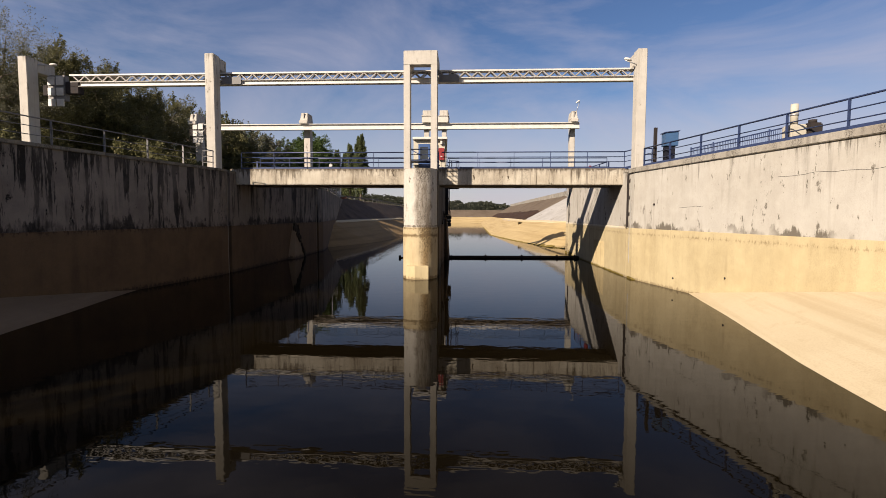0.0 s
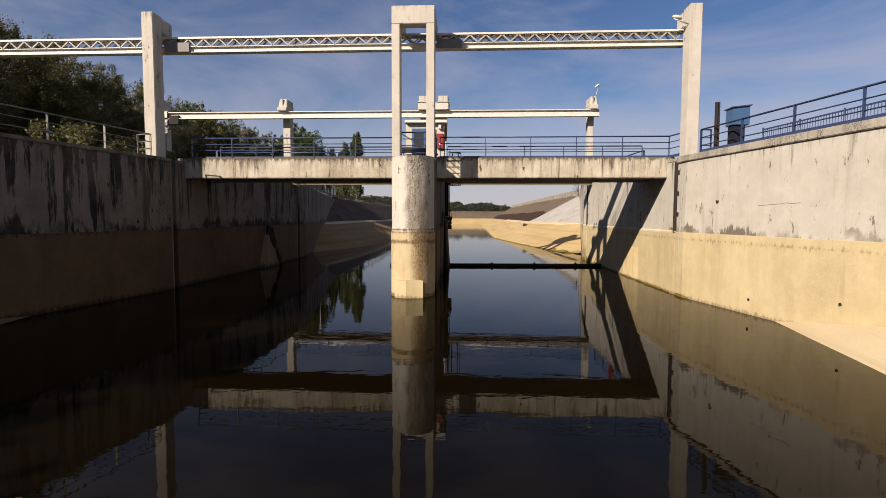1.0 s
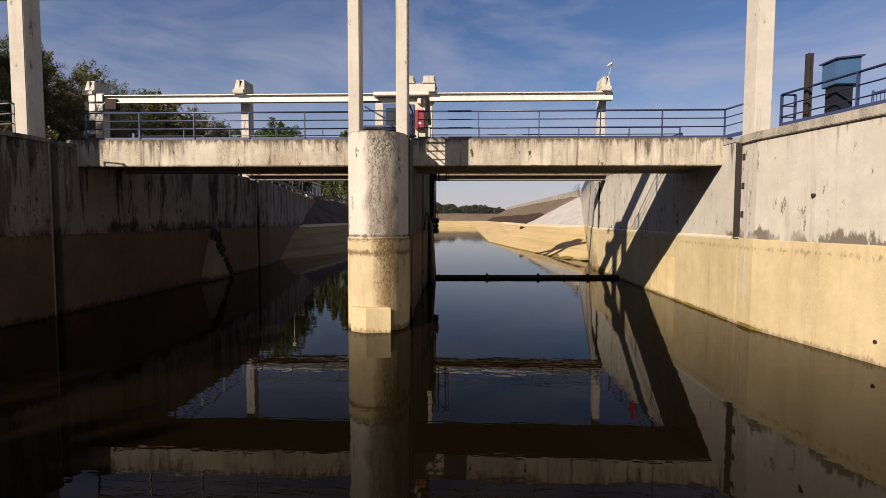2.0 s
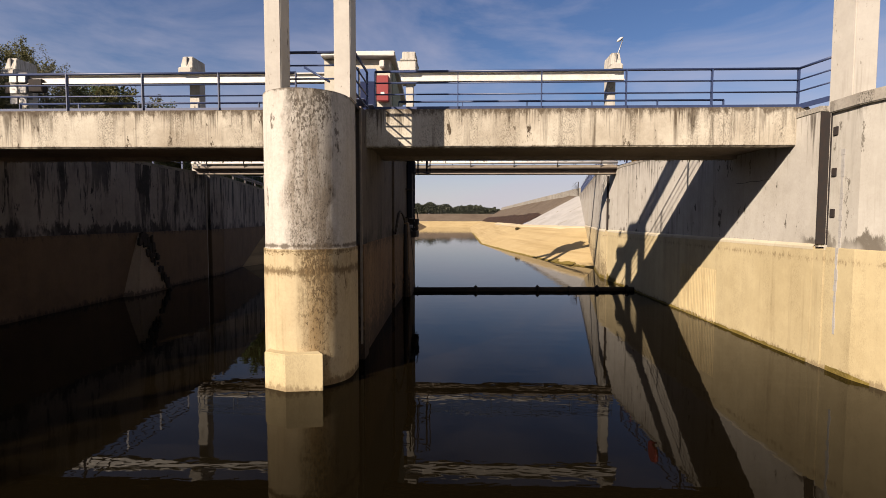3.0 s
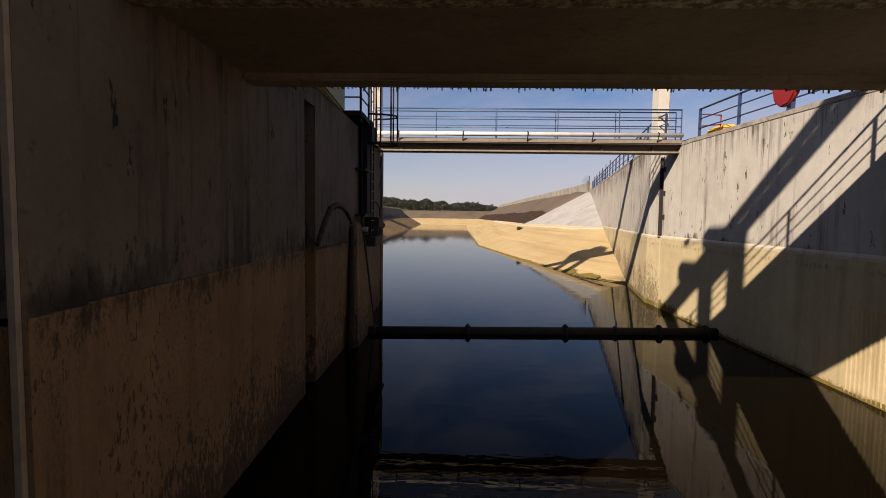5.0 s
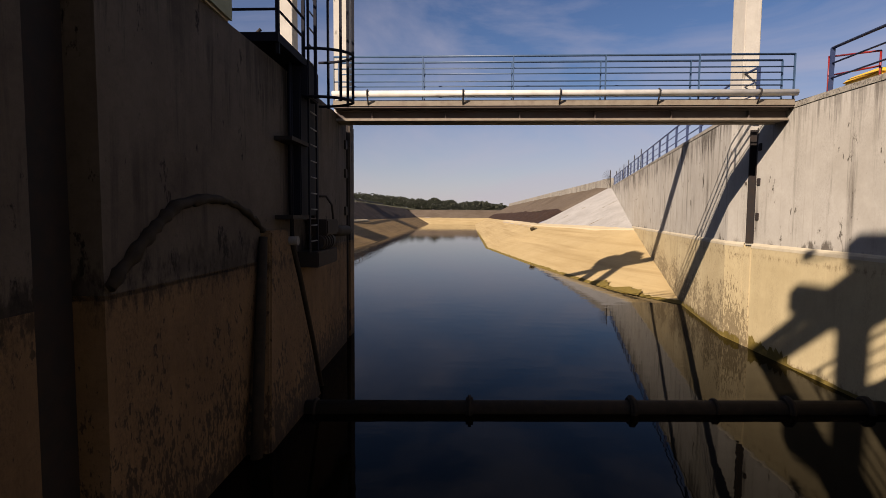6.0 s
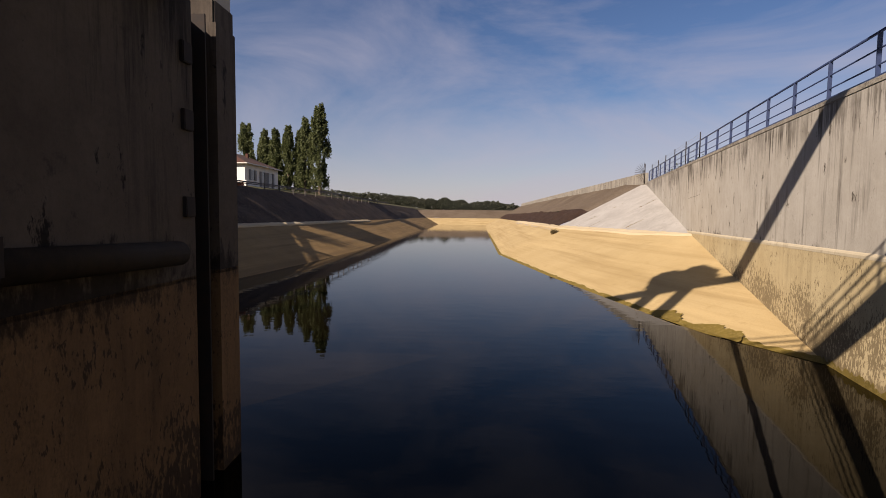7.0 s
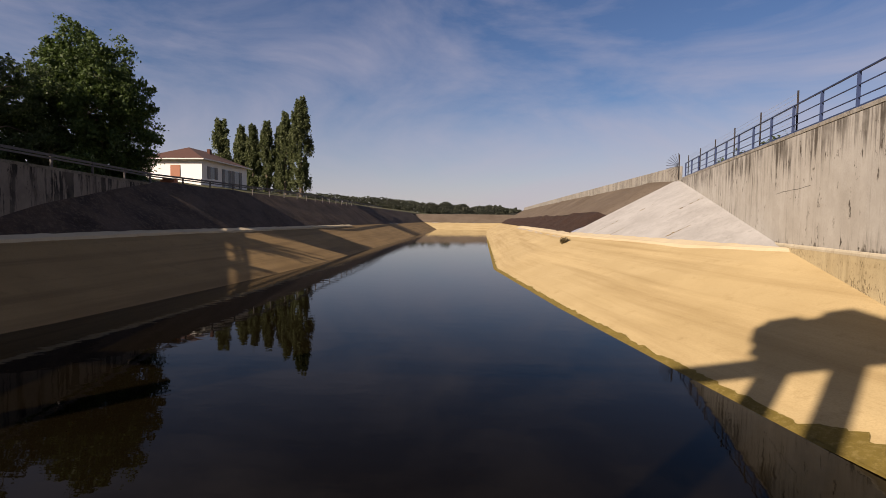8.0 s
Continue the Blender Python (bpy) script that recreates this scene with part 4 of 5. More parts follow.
while x < 11.0:
    for yy in (30.12, 30.48):
        beam(bm, (x, yy, 11.79 if k % 2 else 12.13), (x + 0.38, yy, 12.13 if k % 2 else 11.79), 0.06, 0.06)
    beam(bm, (x, 30.12 if k % 2 else 30.48, 12.1), (x + 0.38, 30.48 if k % 2 else 30.12, 12.1), 0.09, 0.05)
    x += 0.38
    k += 1
part("lattice", bm, TRUSSBAR, truss, "weathered lattice bars")
# Plain grey plates over the lower part of the truss.
for x in (-12.9, 0.35):
    bm = shape()
    box(bm, x - 0.6, x + 0.6, 30.03, 30.07, 11.52, 11.95)
    part("grey_plate", bm, GREYSTEEL, truss)
rear = thing("rear_monorail", "white-painted steel beam monorail at the downstream gantry", "monorail", "", (-6, 47.95, 11.7))
for nm, y0, y1, z0, z1 in (("top_flange", 47.74, 48.16, 12.2, 12.26), ("web", 47.91, 47.98, 11.76, 12.2), ("bottom_flange", 47.74, 48.16, 11.7, 11.76)):
    bm = shape()
    box(bm, -24.9, 11.75, y0, y1, z0, z1)
    part(nm, bm, WHITE, rear)

housing = thing("hoist_housing", "heavy pale concrete cap joining the tail posts over the monorail", "housing", "", (-1.7, 48.4, 12.26))
bm = shape()
quads(bm, [(-2.95, 47.5, 12.27), (-0.45, 47.5, 12.27), (-0.45, 49.3, 12.3), (-2.95, 49.3, 12.3), (-2.95, 47.6, 12.85), (-0.45, 47.6, 12.85), (-0.45, 49.5, 13.05), (-2.95, 49.5, 13.05)], BOXF)
part("body", bm, COLUMN, housing, "", 0.03)
# Added block hidden behind the monorail; it thickens the cap's cast shadow.
bm = shape()
box(bm, -2.85, -0.6, 48.25, 49.2, 11.78, 12.28)
part("shadow_block", bm, COLUMN, housing, "", 0.03)
for x0, x1 in ((-2.9, -1.95), (-1.3, -0.5)):
    bm = shape()
    box(bm, x0, x1, 47.8, 49.3, 12.8, 13.45)
    cover = part("cover", bm, COLUMN, housing, "", 0.04)
    bm = shape()
    box(bm, x0 - 0.08, x1 + 0.08, 47.55, 49.4, 12.86, 12.98)
    part("collar", bm, COLUMN, cover, "", 0.03)


def hoist(label, x, y, z):
    ob = thing("chain_hoist", label, "hoist", "hoists", (x, y, z))
    bm = shape()
    box(bm, x - 0.56, x + 0.58, y - 0.16, y + 0.2, z - 1.5, z + 0.05)
    part("back_frame", bm, GREYSTEEL, ob, "", 0.02)
    for dx in (-0.5, 0.06):
        for f in (0.0, 0.36, 0.72):
            bm = shape()
            box(bm, x + dx, x + dx + 0.46, y - 0.25, y - 0.165, z - f * 1.9 - 0.56 + 0.1 * f, z - f * 1.9 - 0.04)
            part("panel", bm, WHITE, ob, "white sheet panel", 0.015)
    bm = shape()
    box(bm, x + 0.62, x + 1.5, y - 0.2, y + 0.25, z - 1.1, z - 0.35)
    part("drum", bm, DARKSTEEL, ob, "", 0.04)
    bm = shape()
    box(bm, x - 0.85, x - 0.55, y - 0.2, y + 0.2, z - 1.2, z - 0.55)
    part("motor", bm, DARKSTEEL, ob, "", 0.03)
    bm = shape()
    bar(bm, (x + 0.2, y, z - 1.4), (x + 0.2, y, z - 1.75), 0.09, 10)
    part("hook_block", bm, WHITE, ob)
    return ob


hoist("white electric chain hoist parked at the truss end", -24.15, 30.3, 12.15)
hoist("white electric chain hoist parked at the rear beam end", -24.7, 47.9, 12.35)


def floodlight(label, base, head, tilt):
    ob = thing("floodlight", label, "lamp", "floodlights", base)
    b, h = Vector(base), Vector(head)
    bm = shape()
    bar(bm, b, h, 0.03)
    part("arm", bm, GALV, ob)
    bm = shape()
    bmesh.ops.create_uvsphere(bm, u_segments=14, v_segments=8, radius=0.18)
    for v in bm.verts:
        v.co = Vector((v.co.x * 1.3, v.co.y * 0.8, v.co.z * 0.5))
        v.co.rotate(Euler((0, radians(tilt), 0)))
        v.co += h + Vector((-0.15 if tilt < 0 else 0.15, 0, 0.05))
    part("head", bm, WHITE, ob)
    return ob


floodlight("white floodlight on the gantry column head", (11.12, 29.4, 12.2), (10.45, 29.4, 12.45), 15)
floodlight("grey street lamp on the rear column", (11.5, 48.6, 13.2), (11.85, 48.6, 14.25), -35)
floodlight("white floodlight behind the portal frame", (-0.3, 30.7, 12.4), (-0.6, 32.0, 12.3), 10)
floodlight("white floodlight above the truss hoist", (-24.6, 29.2, 12.6), (-24.3, 30.0, 12.75), 0)

# ---- road bridge ----
bridge = thing("road_bridge", "weathered concrete road bridge across both bays", "bridge", "", (-1, 32, 5.46))
for x0, x1 in ((XL - 0.4, -2.2), (-0.38, XR + 0.35)):
    bm = shape()
    box(bm, x0, x1, 30.8, 31.2, DECK_LOW, DECK_TOP)
    part("edge_beam", bm, DECKC, bridge, "", 0.03)
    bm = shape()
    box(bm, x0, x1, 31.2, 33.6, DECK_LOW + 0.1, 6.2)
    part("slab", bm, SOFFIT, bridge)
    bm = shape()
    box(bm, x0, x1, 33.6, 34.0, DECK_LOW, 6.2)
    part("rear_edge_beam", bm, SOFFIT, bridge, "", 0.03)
    bm = shape()
    box(bm, x0, x1, 33.61, 34.66, 6.204, 6.47)
    part("rear_overhang", bm, DECKC, bridge, "", 0.03)
    bm = shape()
    rng = random.Random(int(x1 * 10))
    x = x0 + 0.4
    while x < x1 - 0.4:
        yy = 34.0 - rng.random() ** 2 * 0.1
        limb_r = rng.uniform(0.006, 0.018)
        bar(bm, (x, yy, DECK_LOW + 0.02), (x + rng.uniform(-0.01, 0.01), yy, DECK_LOW - rng.random() ** 2 * 0.06), limb_r, 4)
        x += rng.uniform(0.01, 0.09)
    tagged(part("lime_drip", bm, MOSS, bridge), "", "", "", "stuff")
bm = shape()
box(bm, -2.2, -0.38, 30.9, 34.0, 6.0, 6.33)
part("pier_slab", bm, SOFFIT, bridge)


def railing(label, pts, heights, spacing=2.3, toe=0.0, flat=0.10, material=None, r=0.034, skip_first=False):
    """A steel railing along base points: flat posts, a round handrail, thinner rails and a toe plate."""
    material = material or NAVY
    ob = thing("railing", label, "railing", "railings", pts[0])
    pts = [Vector(p) for p in pts]
    for i, z in enumerate(heights):
        bm = shape()
        for a, b in zip(pts, pts[1:]):
            bar(bm, a + Vector((0, 0, z)), b + Vector((0, 0, z)), r if i == 0 else r * 0.62)
        part("handrail" if i == 0 else "rail", bm, material, ob)
    if toe:
        bm = shape()
        for a, b in zip(pts, pts[1:]):
            beam(bm, a + Vector((0, 0, toe / 2 + 0.01)), b + Vector((0, 0, toe / 2 + 0.01)), 0.012, toe)
        part("toe_plate", bm, material, ob)
    h = heights[0]
    for a, b in zip(pts, pts[1:]):
        steps = max(1, round((b - a).length / spacing))
        d = (b - a).normalized()
        for k in range(steps + 1):
            if k == 0 and (a != pts[0] or skip_first):
                continue
            c = a.lerp(b, k / steps)
            bm = shape()
            beam(bm, c - d * 0.012 + Vector((0, 0, h / 2)), c + d * 0.012 + Vector((0, 0, h / 2)), flat, h)
            p = part("post", bm, material, ob)
            bm = shape()
            box(bm, c.x - 0.05, c.x + 0.05, c.y - 0.05, c.y + 0.05, c.z, c.z + 0.02)
            part("foot_plate", bm, material, p)
    return ob


DH = (1.06, 0.76, 0.46)
railing("dark blue steel railing along the bridge edge", [(-0.1, 30.95, DECK_TOP - 0.05), (XR + 0.1, 30.95, DECK_TOP - 0.05), (XR + 0.35, 29.95, DECK_TOP - 0.03)], DH, 2.31, 0.13)
railing("dark blue steel railing along the bridge edge over the shaded bay", [(XL + 0.3, 30.95, DECK_TOP - 0.05), (-2.25, 30.95, DECK_TOP - 0.05)], DH, 2.31, 0.13)
railing("dark blue steel railing along the bridge's far edge", [(0.1, 34.58, 6.45), (XR, 34.58, 6.45)], DH, 2.31, 0.13)
railing("dark blue railing along the far edge over the shaded bay", [(XL, 34.58, 6.45), (-2.6, 34.58, 6.45)], DH, 2.31, 0.13)
WH = (1.0, 0.66, 0.33)
railing("blue steel railing on the coping of the sunlit wall", [(east_face(y) + 0.2, y, TOP) for y in (-10, 28.0)] + [(XR + 0.75, 28.05, TOP)], WH, 2.45, 0.14)
railing("blue steel railing on the sunlit wall between the bridges", [(XR + 0.2, 34.9, TOP), (XR + 0.2, 45.0, east_top(45.0))], WH, 2.3, 0.0)
railing("blue steel railing on the flaring sunlit wall", [(east_face(y) + 0.2, y, east_top(y)) for y in (47.95, 48.9, 93.3)], (1.1, 0.72, 0.36), 2.4, 0.12)
railing("dark steel railing on the coping of the shaded wall", [(west_face(y) - 0.2, y, TOP) for y in (-10, 28.4)] + [(XL - 0.9, 28.5, TOP)], WH, 2.5, 0.0, 0.1, GREYSTEEL, 0.026)
railing("dark steel railing on the shaded wall between the bridges", [(XL - 0.2, 34.5, TOP), (XL - 0.2, 45.2, TOP)], WH, 2.4, 0.0)

railing("dark blue steel railing round the top of the pier nose", [(-2.1, 29.23, 6.28), (-0.3, 29.23, 6.28), (-0.3, 30.86, 6.28)], (1.17, 0.87, 0.56, 0.25), 2.4, 0.0, 0.06)

# stair landing beside the hut
stair = thing("stair_landing", "dark blue steel stair landing beside the hut", "stairs", "", (-1.7, 32.4, 6.33))
bm = shape()
box(bm, -2.3, -0.8, 31.7, 33.3, 7.05, 7.12)
part("tread_plate", bm, NAVY, stair)
for x, y in ((-2.25, 31.75), (-0.85, 31.75), (-2.25, 33.25)):
    bm = shape()
    box(bm, x - 0.025, x + 0.025, y - 0.025, y + 0.025, 6.33, 7.05)
    part("post", bm, NAVY, stair)
bm = shape()
tube(bm, [(-2.25, 31.75, 7.85), (-1.4, 31.2, 7.3)], 0.03)
part("stair_rail", bm, NAVY, stair)
bm = shape()
for k in range(4):
    box(bm, -0.78 + 0.24 * k, -0.55 + 0.24 * k, 31.75, 32.5, 6.95 - 0.17 * k, 6.98 - 0.17 * k)
part("stair_step", bm, NAVY, stair)

# ---- footbridges ----
for x0, x1, lab in ((-0.54, XR - 0.03, "steel footbridge with a white pipe across the sunlit bay"), (XL + 0.02, -2.82, "steel footbridge with a white pipe across the shaded bay")):
    fb = thing("footbridge", lab, "footbridge", "footbridges", (x0, 45.88, 6))
    for yy in (46.1, 46.48):
        bm = shape()
        box(bm, x0, x1, yy + 0.12, yy + 0.16, 6.16, 6.35)
        girder = part("girder", bm, RUSTBEAM, fb)
        # Bottom flange painted lighter for its sunlit strip, top flange and web darker for shade.
        for z0, z1, paint in ((6.1, 6.16, BROWNSTEEL), (6.35, 6.38, RUSTBEAM)):
            bm = shape()
            box(bm, x0, x1, yy, yy + 0.28, z0, z1)
            part("flange", bm, paint, girder)
        n = 6
        for k in range(n):
            x = x0 + (x1 - x0) * (k + 0.5) / n
            bm = shape()
            box(bm, x - 0.01, x + 0.01, yy + 0.02, yy + 0.12, 6.16, 6.35)
            part("stiffener", bm, RUSTBEAM, girder)
    bm = shape()
    box(bm, x0, x1, 45.91, 46.78, 6.385, 6.45)
    part("deck", bm, RUSTBEAM, fb)
    # Fascia takes the lighter sunlit tone as well.
    bm = shape()
    box(bm, x0, x1, 45.88, 45.91, 6.43, 6.57)
    part("fascia", bm, BROWNSTEEL, fb)
    bm = shape()
    bar(bm, (x0, 45.8, 6.71), (x1, 45.8, 6.71), 0.08, 14)
    part("pipe", bm, WHITE, fb, "white pipe")
    n = 5
    for k in range(n):
        x = x0 + 0.9 + (x1 - x0 - 1.8) * k / (n - 1)
        bm = shape()
        tube(bm, [(x, 45.91, 6.43), (x, 45.8, 6.57), (x, 45.71, 6.67), (x, 45.71, 6.77), (x, 45.8, 6.81)], 0.02, 6)
        part("pipe_hanger", bm, DARKSTEEL, fb)
    for yy, sp in ((45.96, 2.28), (46.46, 2.28)):
        railing("blue steel railing on the footbridge", [(x0, yy, 6.47), (x1, yy, 6.47)], (1.2, 0.9, 0.58, 0.3), sp, 0.0, 0.06, STEELBLUE, 0.028)

# ---- hut on the pier ----
hut = thing("gate_hut", "cream rendered control hut with a blue door and flat white roof", "hut", "", (-1.1, 36, 6.3))
bm = shape()
prism(bm, [(-2.15, 33.5), (-0.03, 33.5), (-0.4, 39.9), (-2.4, 39.9)], 6.3, 8.6)
part("wall", bm, CREAM, hut, "", 0.02)
bm = shape()
prism(bm, [(-0.045, 33.9), (-0.02, 33.9), (-0.37, 39.9), (-0.4, 39.9)], 6.32, 8.58)
part("side_cladding", bm, GREENISH, hut, "dull green side wall")
bm = shape()
prism(bm, [(-2.18, 33.2), (0.14, 33.2), (-0.22, 40.05), (-2.5, 40.05)], 8.62, 8.77)
part("roof", bm, WHITE, hut, "", 0.02)
bm = shape()
box(bm, -1.82, -1.05, 33.45, 33.5, 6.35, 8.35)
door = part("door", bm, BLUEDOOR, hut, "", 0.01)
bm = shape()
box(bm, -1.7, -1.17, 33.44, 33.45, 7.3, 8.15)
part("pane", bm, GLASS, door)
bm = shape()
bar(bm, (-1.12, 33.4, 7.3), (-1.12, 33.4, 7.45), 0.018)
part("handle", bm, GALV, door)
bm = shape()
box(bm, -1.0, -0.5, 33.46, 33.5, 7.9, 8.3)
part("window", bm, BLUEDOOR, hut, "dark blue upper panel")
bm = shape()
box(bm, -1.0, -0.5, 33.455, 33.5, 6.4, 7.89)
part("door_panel", bm, HUTBLUE_SHADE, hut, "blue lower panel, darkened for the shade of its recess")
bm = shape()
box(bm, -0.36, -0.2, 33.3, 33.5, 8.3, 8.52)
part("lamp", bm, WHITE, hut, "", 0.02)
firebox = thing("fire_box", "red fire equipment cabinet fixed to the hut front", "cabinet", "", (-0.25, 33.4, 7.4))
bm = shape()
box(bm, -0.45, -0.07, 33.3, 33.495, 7.25, 8.05)
part("case", bm, RED, firebox, "", 0.02)
bm = shape()
box(bm, -0.32, -0.2, 33.293, 33.3, 7.45, 7.53)
part("sign_bar", bm, WHITE, firebox)

# ---- boom in the water ----
boom = thing("floating_boom", "dark floating boom pipe with rubber collars", "boom", "", (4, 42.5, 0))


def boom_y(x):
    return 42.05 + 0.06 * x


bm = shape()
bar(bm, (-0.4, boom_y(-0.4), 0.03), (XR - 0.06, boom_y(XR), 0.03), 0.17, 14)
part("pipe", bm, RUBBER, boom)
for x, r in ((0.1, 0.2), (2.97, 0.255), (6.03, 0.255), (7.6, 0.2), (9.0, 0.25), (10.5, 0.25)):
    bm = shape()
    bar(bm, (x - 0.07, boom_y(x), 0.04), (x + 0.07, boom_y(x), 0.04), r, 14)
    part("collar", bm, RUBBER, boom, "", 0.04)
small = thing("floating_boom", "short floating boom in the shaded bay", "boom", "", (-5, 41, 0))
bm = shape()
bar(bm, (-4.2, 41.5, 0.03), (-2.65, 41.5, 0.03), 0.07, 10)
part("pipe", bm, RUBBER, small)
for x in (-4.2, -3.0):
    bm = shape()
    bar(bm, (x - 0.08, 41.5, 0.04), (x + 0.08, 41.5, 0.04), 0.2, 12)
    part("collar", bm, RUBBER, small, "", 0.03)

# ---- things on the sunlit quay ----
cab = thing("switch_cabinet", "blue-grey steel switch cabinet on a pedestal behind the railing", "cabinet", "", (12.2, 26.9, TOP))
bm = shape()
quads(bm, [(11.82, 26.6, 7.25), (12.48, 26.6, 7.25), (12.48, 27.2, 7.25), (11.82, 27.2, 7.25), (11.82, 26.6, 7.92), (12.48, 26.6, 8.0), (12.48, 27.2, 8.0), (11.82, 27.2, 7.92)], BOXF)
part("case", bm, PALEBLUE, cab, "", 0.02)
bm = shape()
quads(bm, [(11.77, 26.54, 7.92), (12.53, 26.54, 8.0), (12.53, 27.26, 8.0), (11.77, 27.26, 7.92), (11.77, 26.54, 7.96), (12.53, 26.54, 8.04), (12.53, 27.26, 8.04), (11.77, 27.26, 7.96)], BOXF)
part("roof", bm, NAVY, cab)
bm = shape()
box(bm, 11.88, 12.35, 26.68, 27.12, TOP - 0.05, 7.25)
part("pedestal", bm, BLACKBLUE, cab, "", 0.02)
post = thing("steel_post", "black steel channel post beside the switch cabinet", "post", "", (11.5, 27.3, TOP))
bm = shape()
box(bm, 11.47, 11.53, 27.25, 27.4, TOP - 0.05, 8.3)
box(bm, 11.57, 11.62, 27.25, 27.4, TOP - 0.05, 8.3)
box(bm, 11.53, 11.57, 27.3, 27.34, TOP - 0.05, 8.28)
part("channel", bm, DARKSTEEL, post)


def grille(label, p, q, h, material, gap=0.12):
    ob = thing("grille_fence", label, "fence", "grille fences", p)
    p, q = Vector(p), Vector(q)
    for z in (0.12, h):
        bm = shape()
        beam(bm, p + Vector((0, 0, z)), q + Vector((0, 0, z)), 0.04, 0.05)
        part("rail", bm, material, ob)
    n = int((q - p).length / gap)
    for k in range(n + 1):
        c = p.lerp(q, k / n)
        thick = 0.035 if k % 16 == 0 else 0.012
        bm = shape()
        bar(bm, c + Vector((0, 0, 0.0)), c + Vector((0, 0, h + (0.08 if k % 16 == 0 else 0))), thick, 6)
        part("post" if k % 16 == 0 else "slat", bm, material, ob)
    return ob


grille("blue steel grille fence behind the quay railing", (13.5, 27.5, TOP - 0.05), (14.5, 20.4, TOP - 0.05), 0.95, NAVY)
pump = thing("pump_set", "beige pump housing with a round tank behind the railing", "pump", "", (13.7, 18.9, TOP))
bm = shape()
box(bm, 13.35, 13.9, 18.6, 19.2, TOP - 0.05, 6.95)
part("housing", bm, CREAM, pump, "", 0.04)
bm = shape()
bar(bm, (13.6, 18.9, 6.95), (13.6, 18.9, 7.72), 0.13, 16)
part("tank", bm, CREAM, pump)
bm = shape()
bar(bm, (13.6, 18.9, 7.3), (13.6, 18.9, 7.36), 0.15, 16)
part("clamp_ring", bm, GALV, pump)
bm = shape()
box(bm, 13.92, 14.4, 18.5, 18.95, TOP - 0.05, 7.0)
part("motor", bm, DARKSTEEL, pump, "", 0.05)
bm = shape()
bar(bm, (14.15, 18.72, 7.0), (14.15, 18.72, 7.12), 0.14, 12)
part("fan_cover", bm, DARKSTEEL, pump)
buoy = thing("lifebuoy_case", "round red lifebuoy case fixed to the railing", "lifebuoy", "", (11.1, 40.2, 7.0))
bm = shape()
bar(bm, (10.98, 40.2, 7.05), (11.14, 40.2, 7.05), 0.5, 9)
part("shell", bm, RED, buoy, "", 0.04)
bm = shape()
for dz, w in ((0.05, 0.35), (-0.08, 0.25)):
    box(bm, 10.993, 11.0, 40.15 - w / 2, 40.15 + w / 2, 7.02 + dz - 0.025, 7.02 + dz + 0.025)
part("sign_bar", bm, DARKRED, buoy)
bm = shape()
box(bm, 11.08, 11.16, 40.13, 40.19, TOP, 6.65)
part("stand", bm, NAVY, buoy)
grit = thing("grit_bin", "yellow plastic grit bin behind the railing", "bin", "", (11.6, 44.4, TOP))
bm = shape()
quads(bm, [(11.35, 43.95, TOP - 0.04), (11.85, 43.95, TOP - 0.04), (11.85, 44.85, TOP - 0.04), (11.35, 44.85, TOP - 0.04), (11.3, 43.9, 6.68), (11.9, 43.9, 6.68), (11.9, 44.9, 6.68), (11.3, 44.9, 6.68)], BOXF)
part("tub", bm, YELLOW, grit, "", 0.03)
bm = shape()
quads(bm, [(11.27, 43.87, 6.68), (11.93, 43.87, 6.68), (11.93, 44.93, 6.68), (11.27, 44.93, 6.68), (11.4, 44.0, 6.8), (11.8, 44.0, 6.8), (11.8, 44.8, 6.8), (11.4, 44.8, 6.8)], BOXF)
part("lid", bm, YELLOW, grit, "", 0.02)
redf = thing("safety_frame", "thin red steel frame standing beside the grit bin", "frame", "", (11.3, 44.5, TOP))
for p, q in (((11.2, 45.25, TOP), (11.2, 45.25, 7.4)), ((11.2, 43.75, TOP), (11.2, 43.75, 7.05)), ((11.2, 45.25, 7.38), (11.2, 43.75, 7.05)), ((11.2, 45.25, 6.95), (11.2, 43.75, 6.75))):
    bm = shape()
    bar(bm, p, q, 0.02, 8)
    part("tube", bm, RED, redf)
mesh_end = thing("wire_fence", "wire mesh fence with a fan of spikes at the wall end", "fence", "", (19.9, 93.5, 7.2))
for k in range(6):
    y = 93.6 - k * 4.2
    bm = shape()
    bar(bm, (east_face(y) + 0.45, y, east_top(y) - 0.1), (east_face(y) + 0.45, y, east_top(y) + 1.75), 0.035)
    part("post", bm, DARKSTEEL, mesh_end)
for k in range(9):
    z = 0.3 + 0.17 * k
    bm = shape()
    tube(bm, [(east_face(y) + 0.45, y, east_top(y) + z) for y in (93.6, 72.6)], 0.005, 4)
    part("wire", bm, GALV, mesh_end)
for k in range(13):
    a = radians(95 + 14 * k)
    bm = shape()
    c = Vector((19.7, 93.9, 8.2))
    bar(bm, c + 0.12 * Vector((math.cos(a), 0, math.sin(a))), c + 1.0 * Vector((math.cos(a), 0, math.sin(a))), 0.016, 5)
    part("spike", bm, DARKSTEEL, mesh_end)
bm = shape()
bar(bm, (19.7, 93.9, 7.1), (19.7, 93.9, 9.1), 0.05)
part("end_post", bm, DARKSTEEL, mesh_end)
# crest wall of the far embankment
bm = shape()
prism(bm, [(20.2, 95.5), (20.5, 150), (21.7, FAR), (22.1, FAR), (20.9, 150), (20.6, 95.5)], 6.8, [8.35, 8.6, 9.1, 9.1, 8.6, 8.35])
structure("parapet", bm, COPING, "low weathered parapet on the embankment crest", "wall", 0.03)
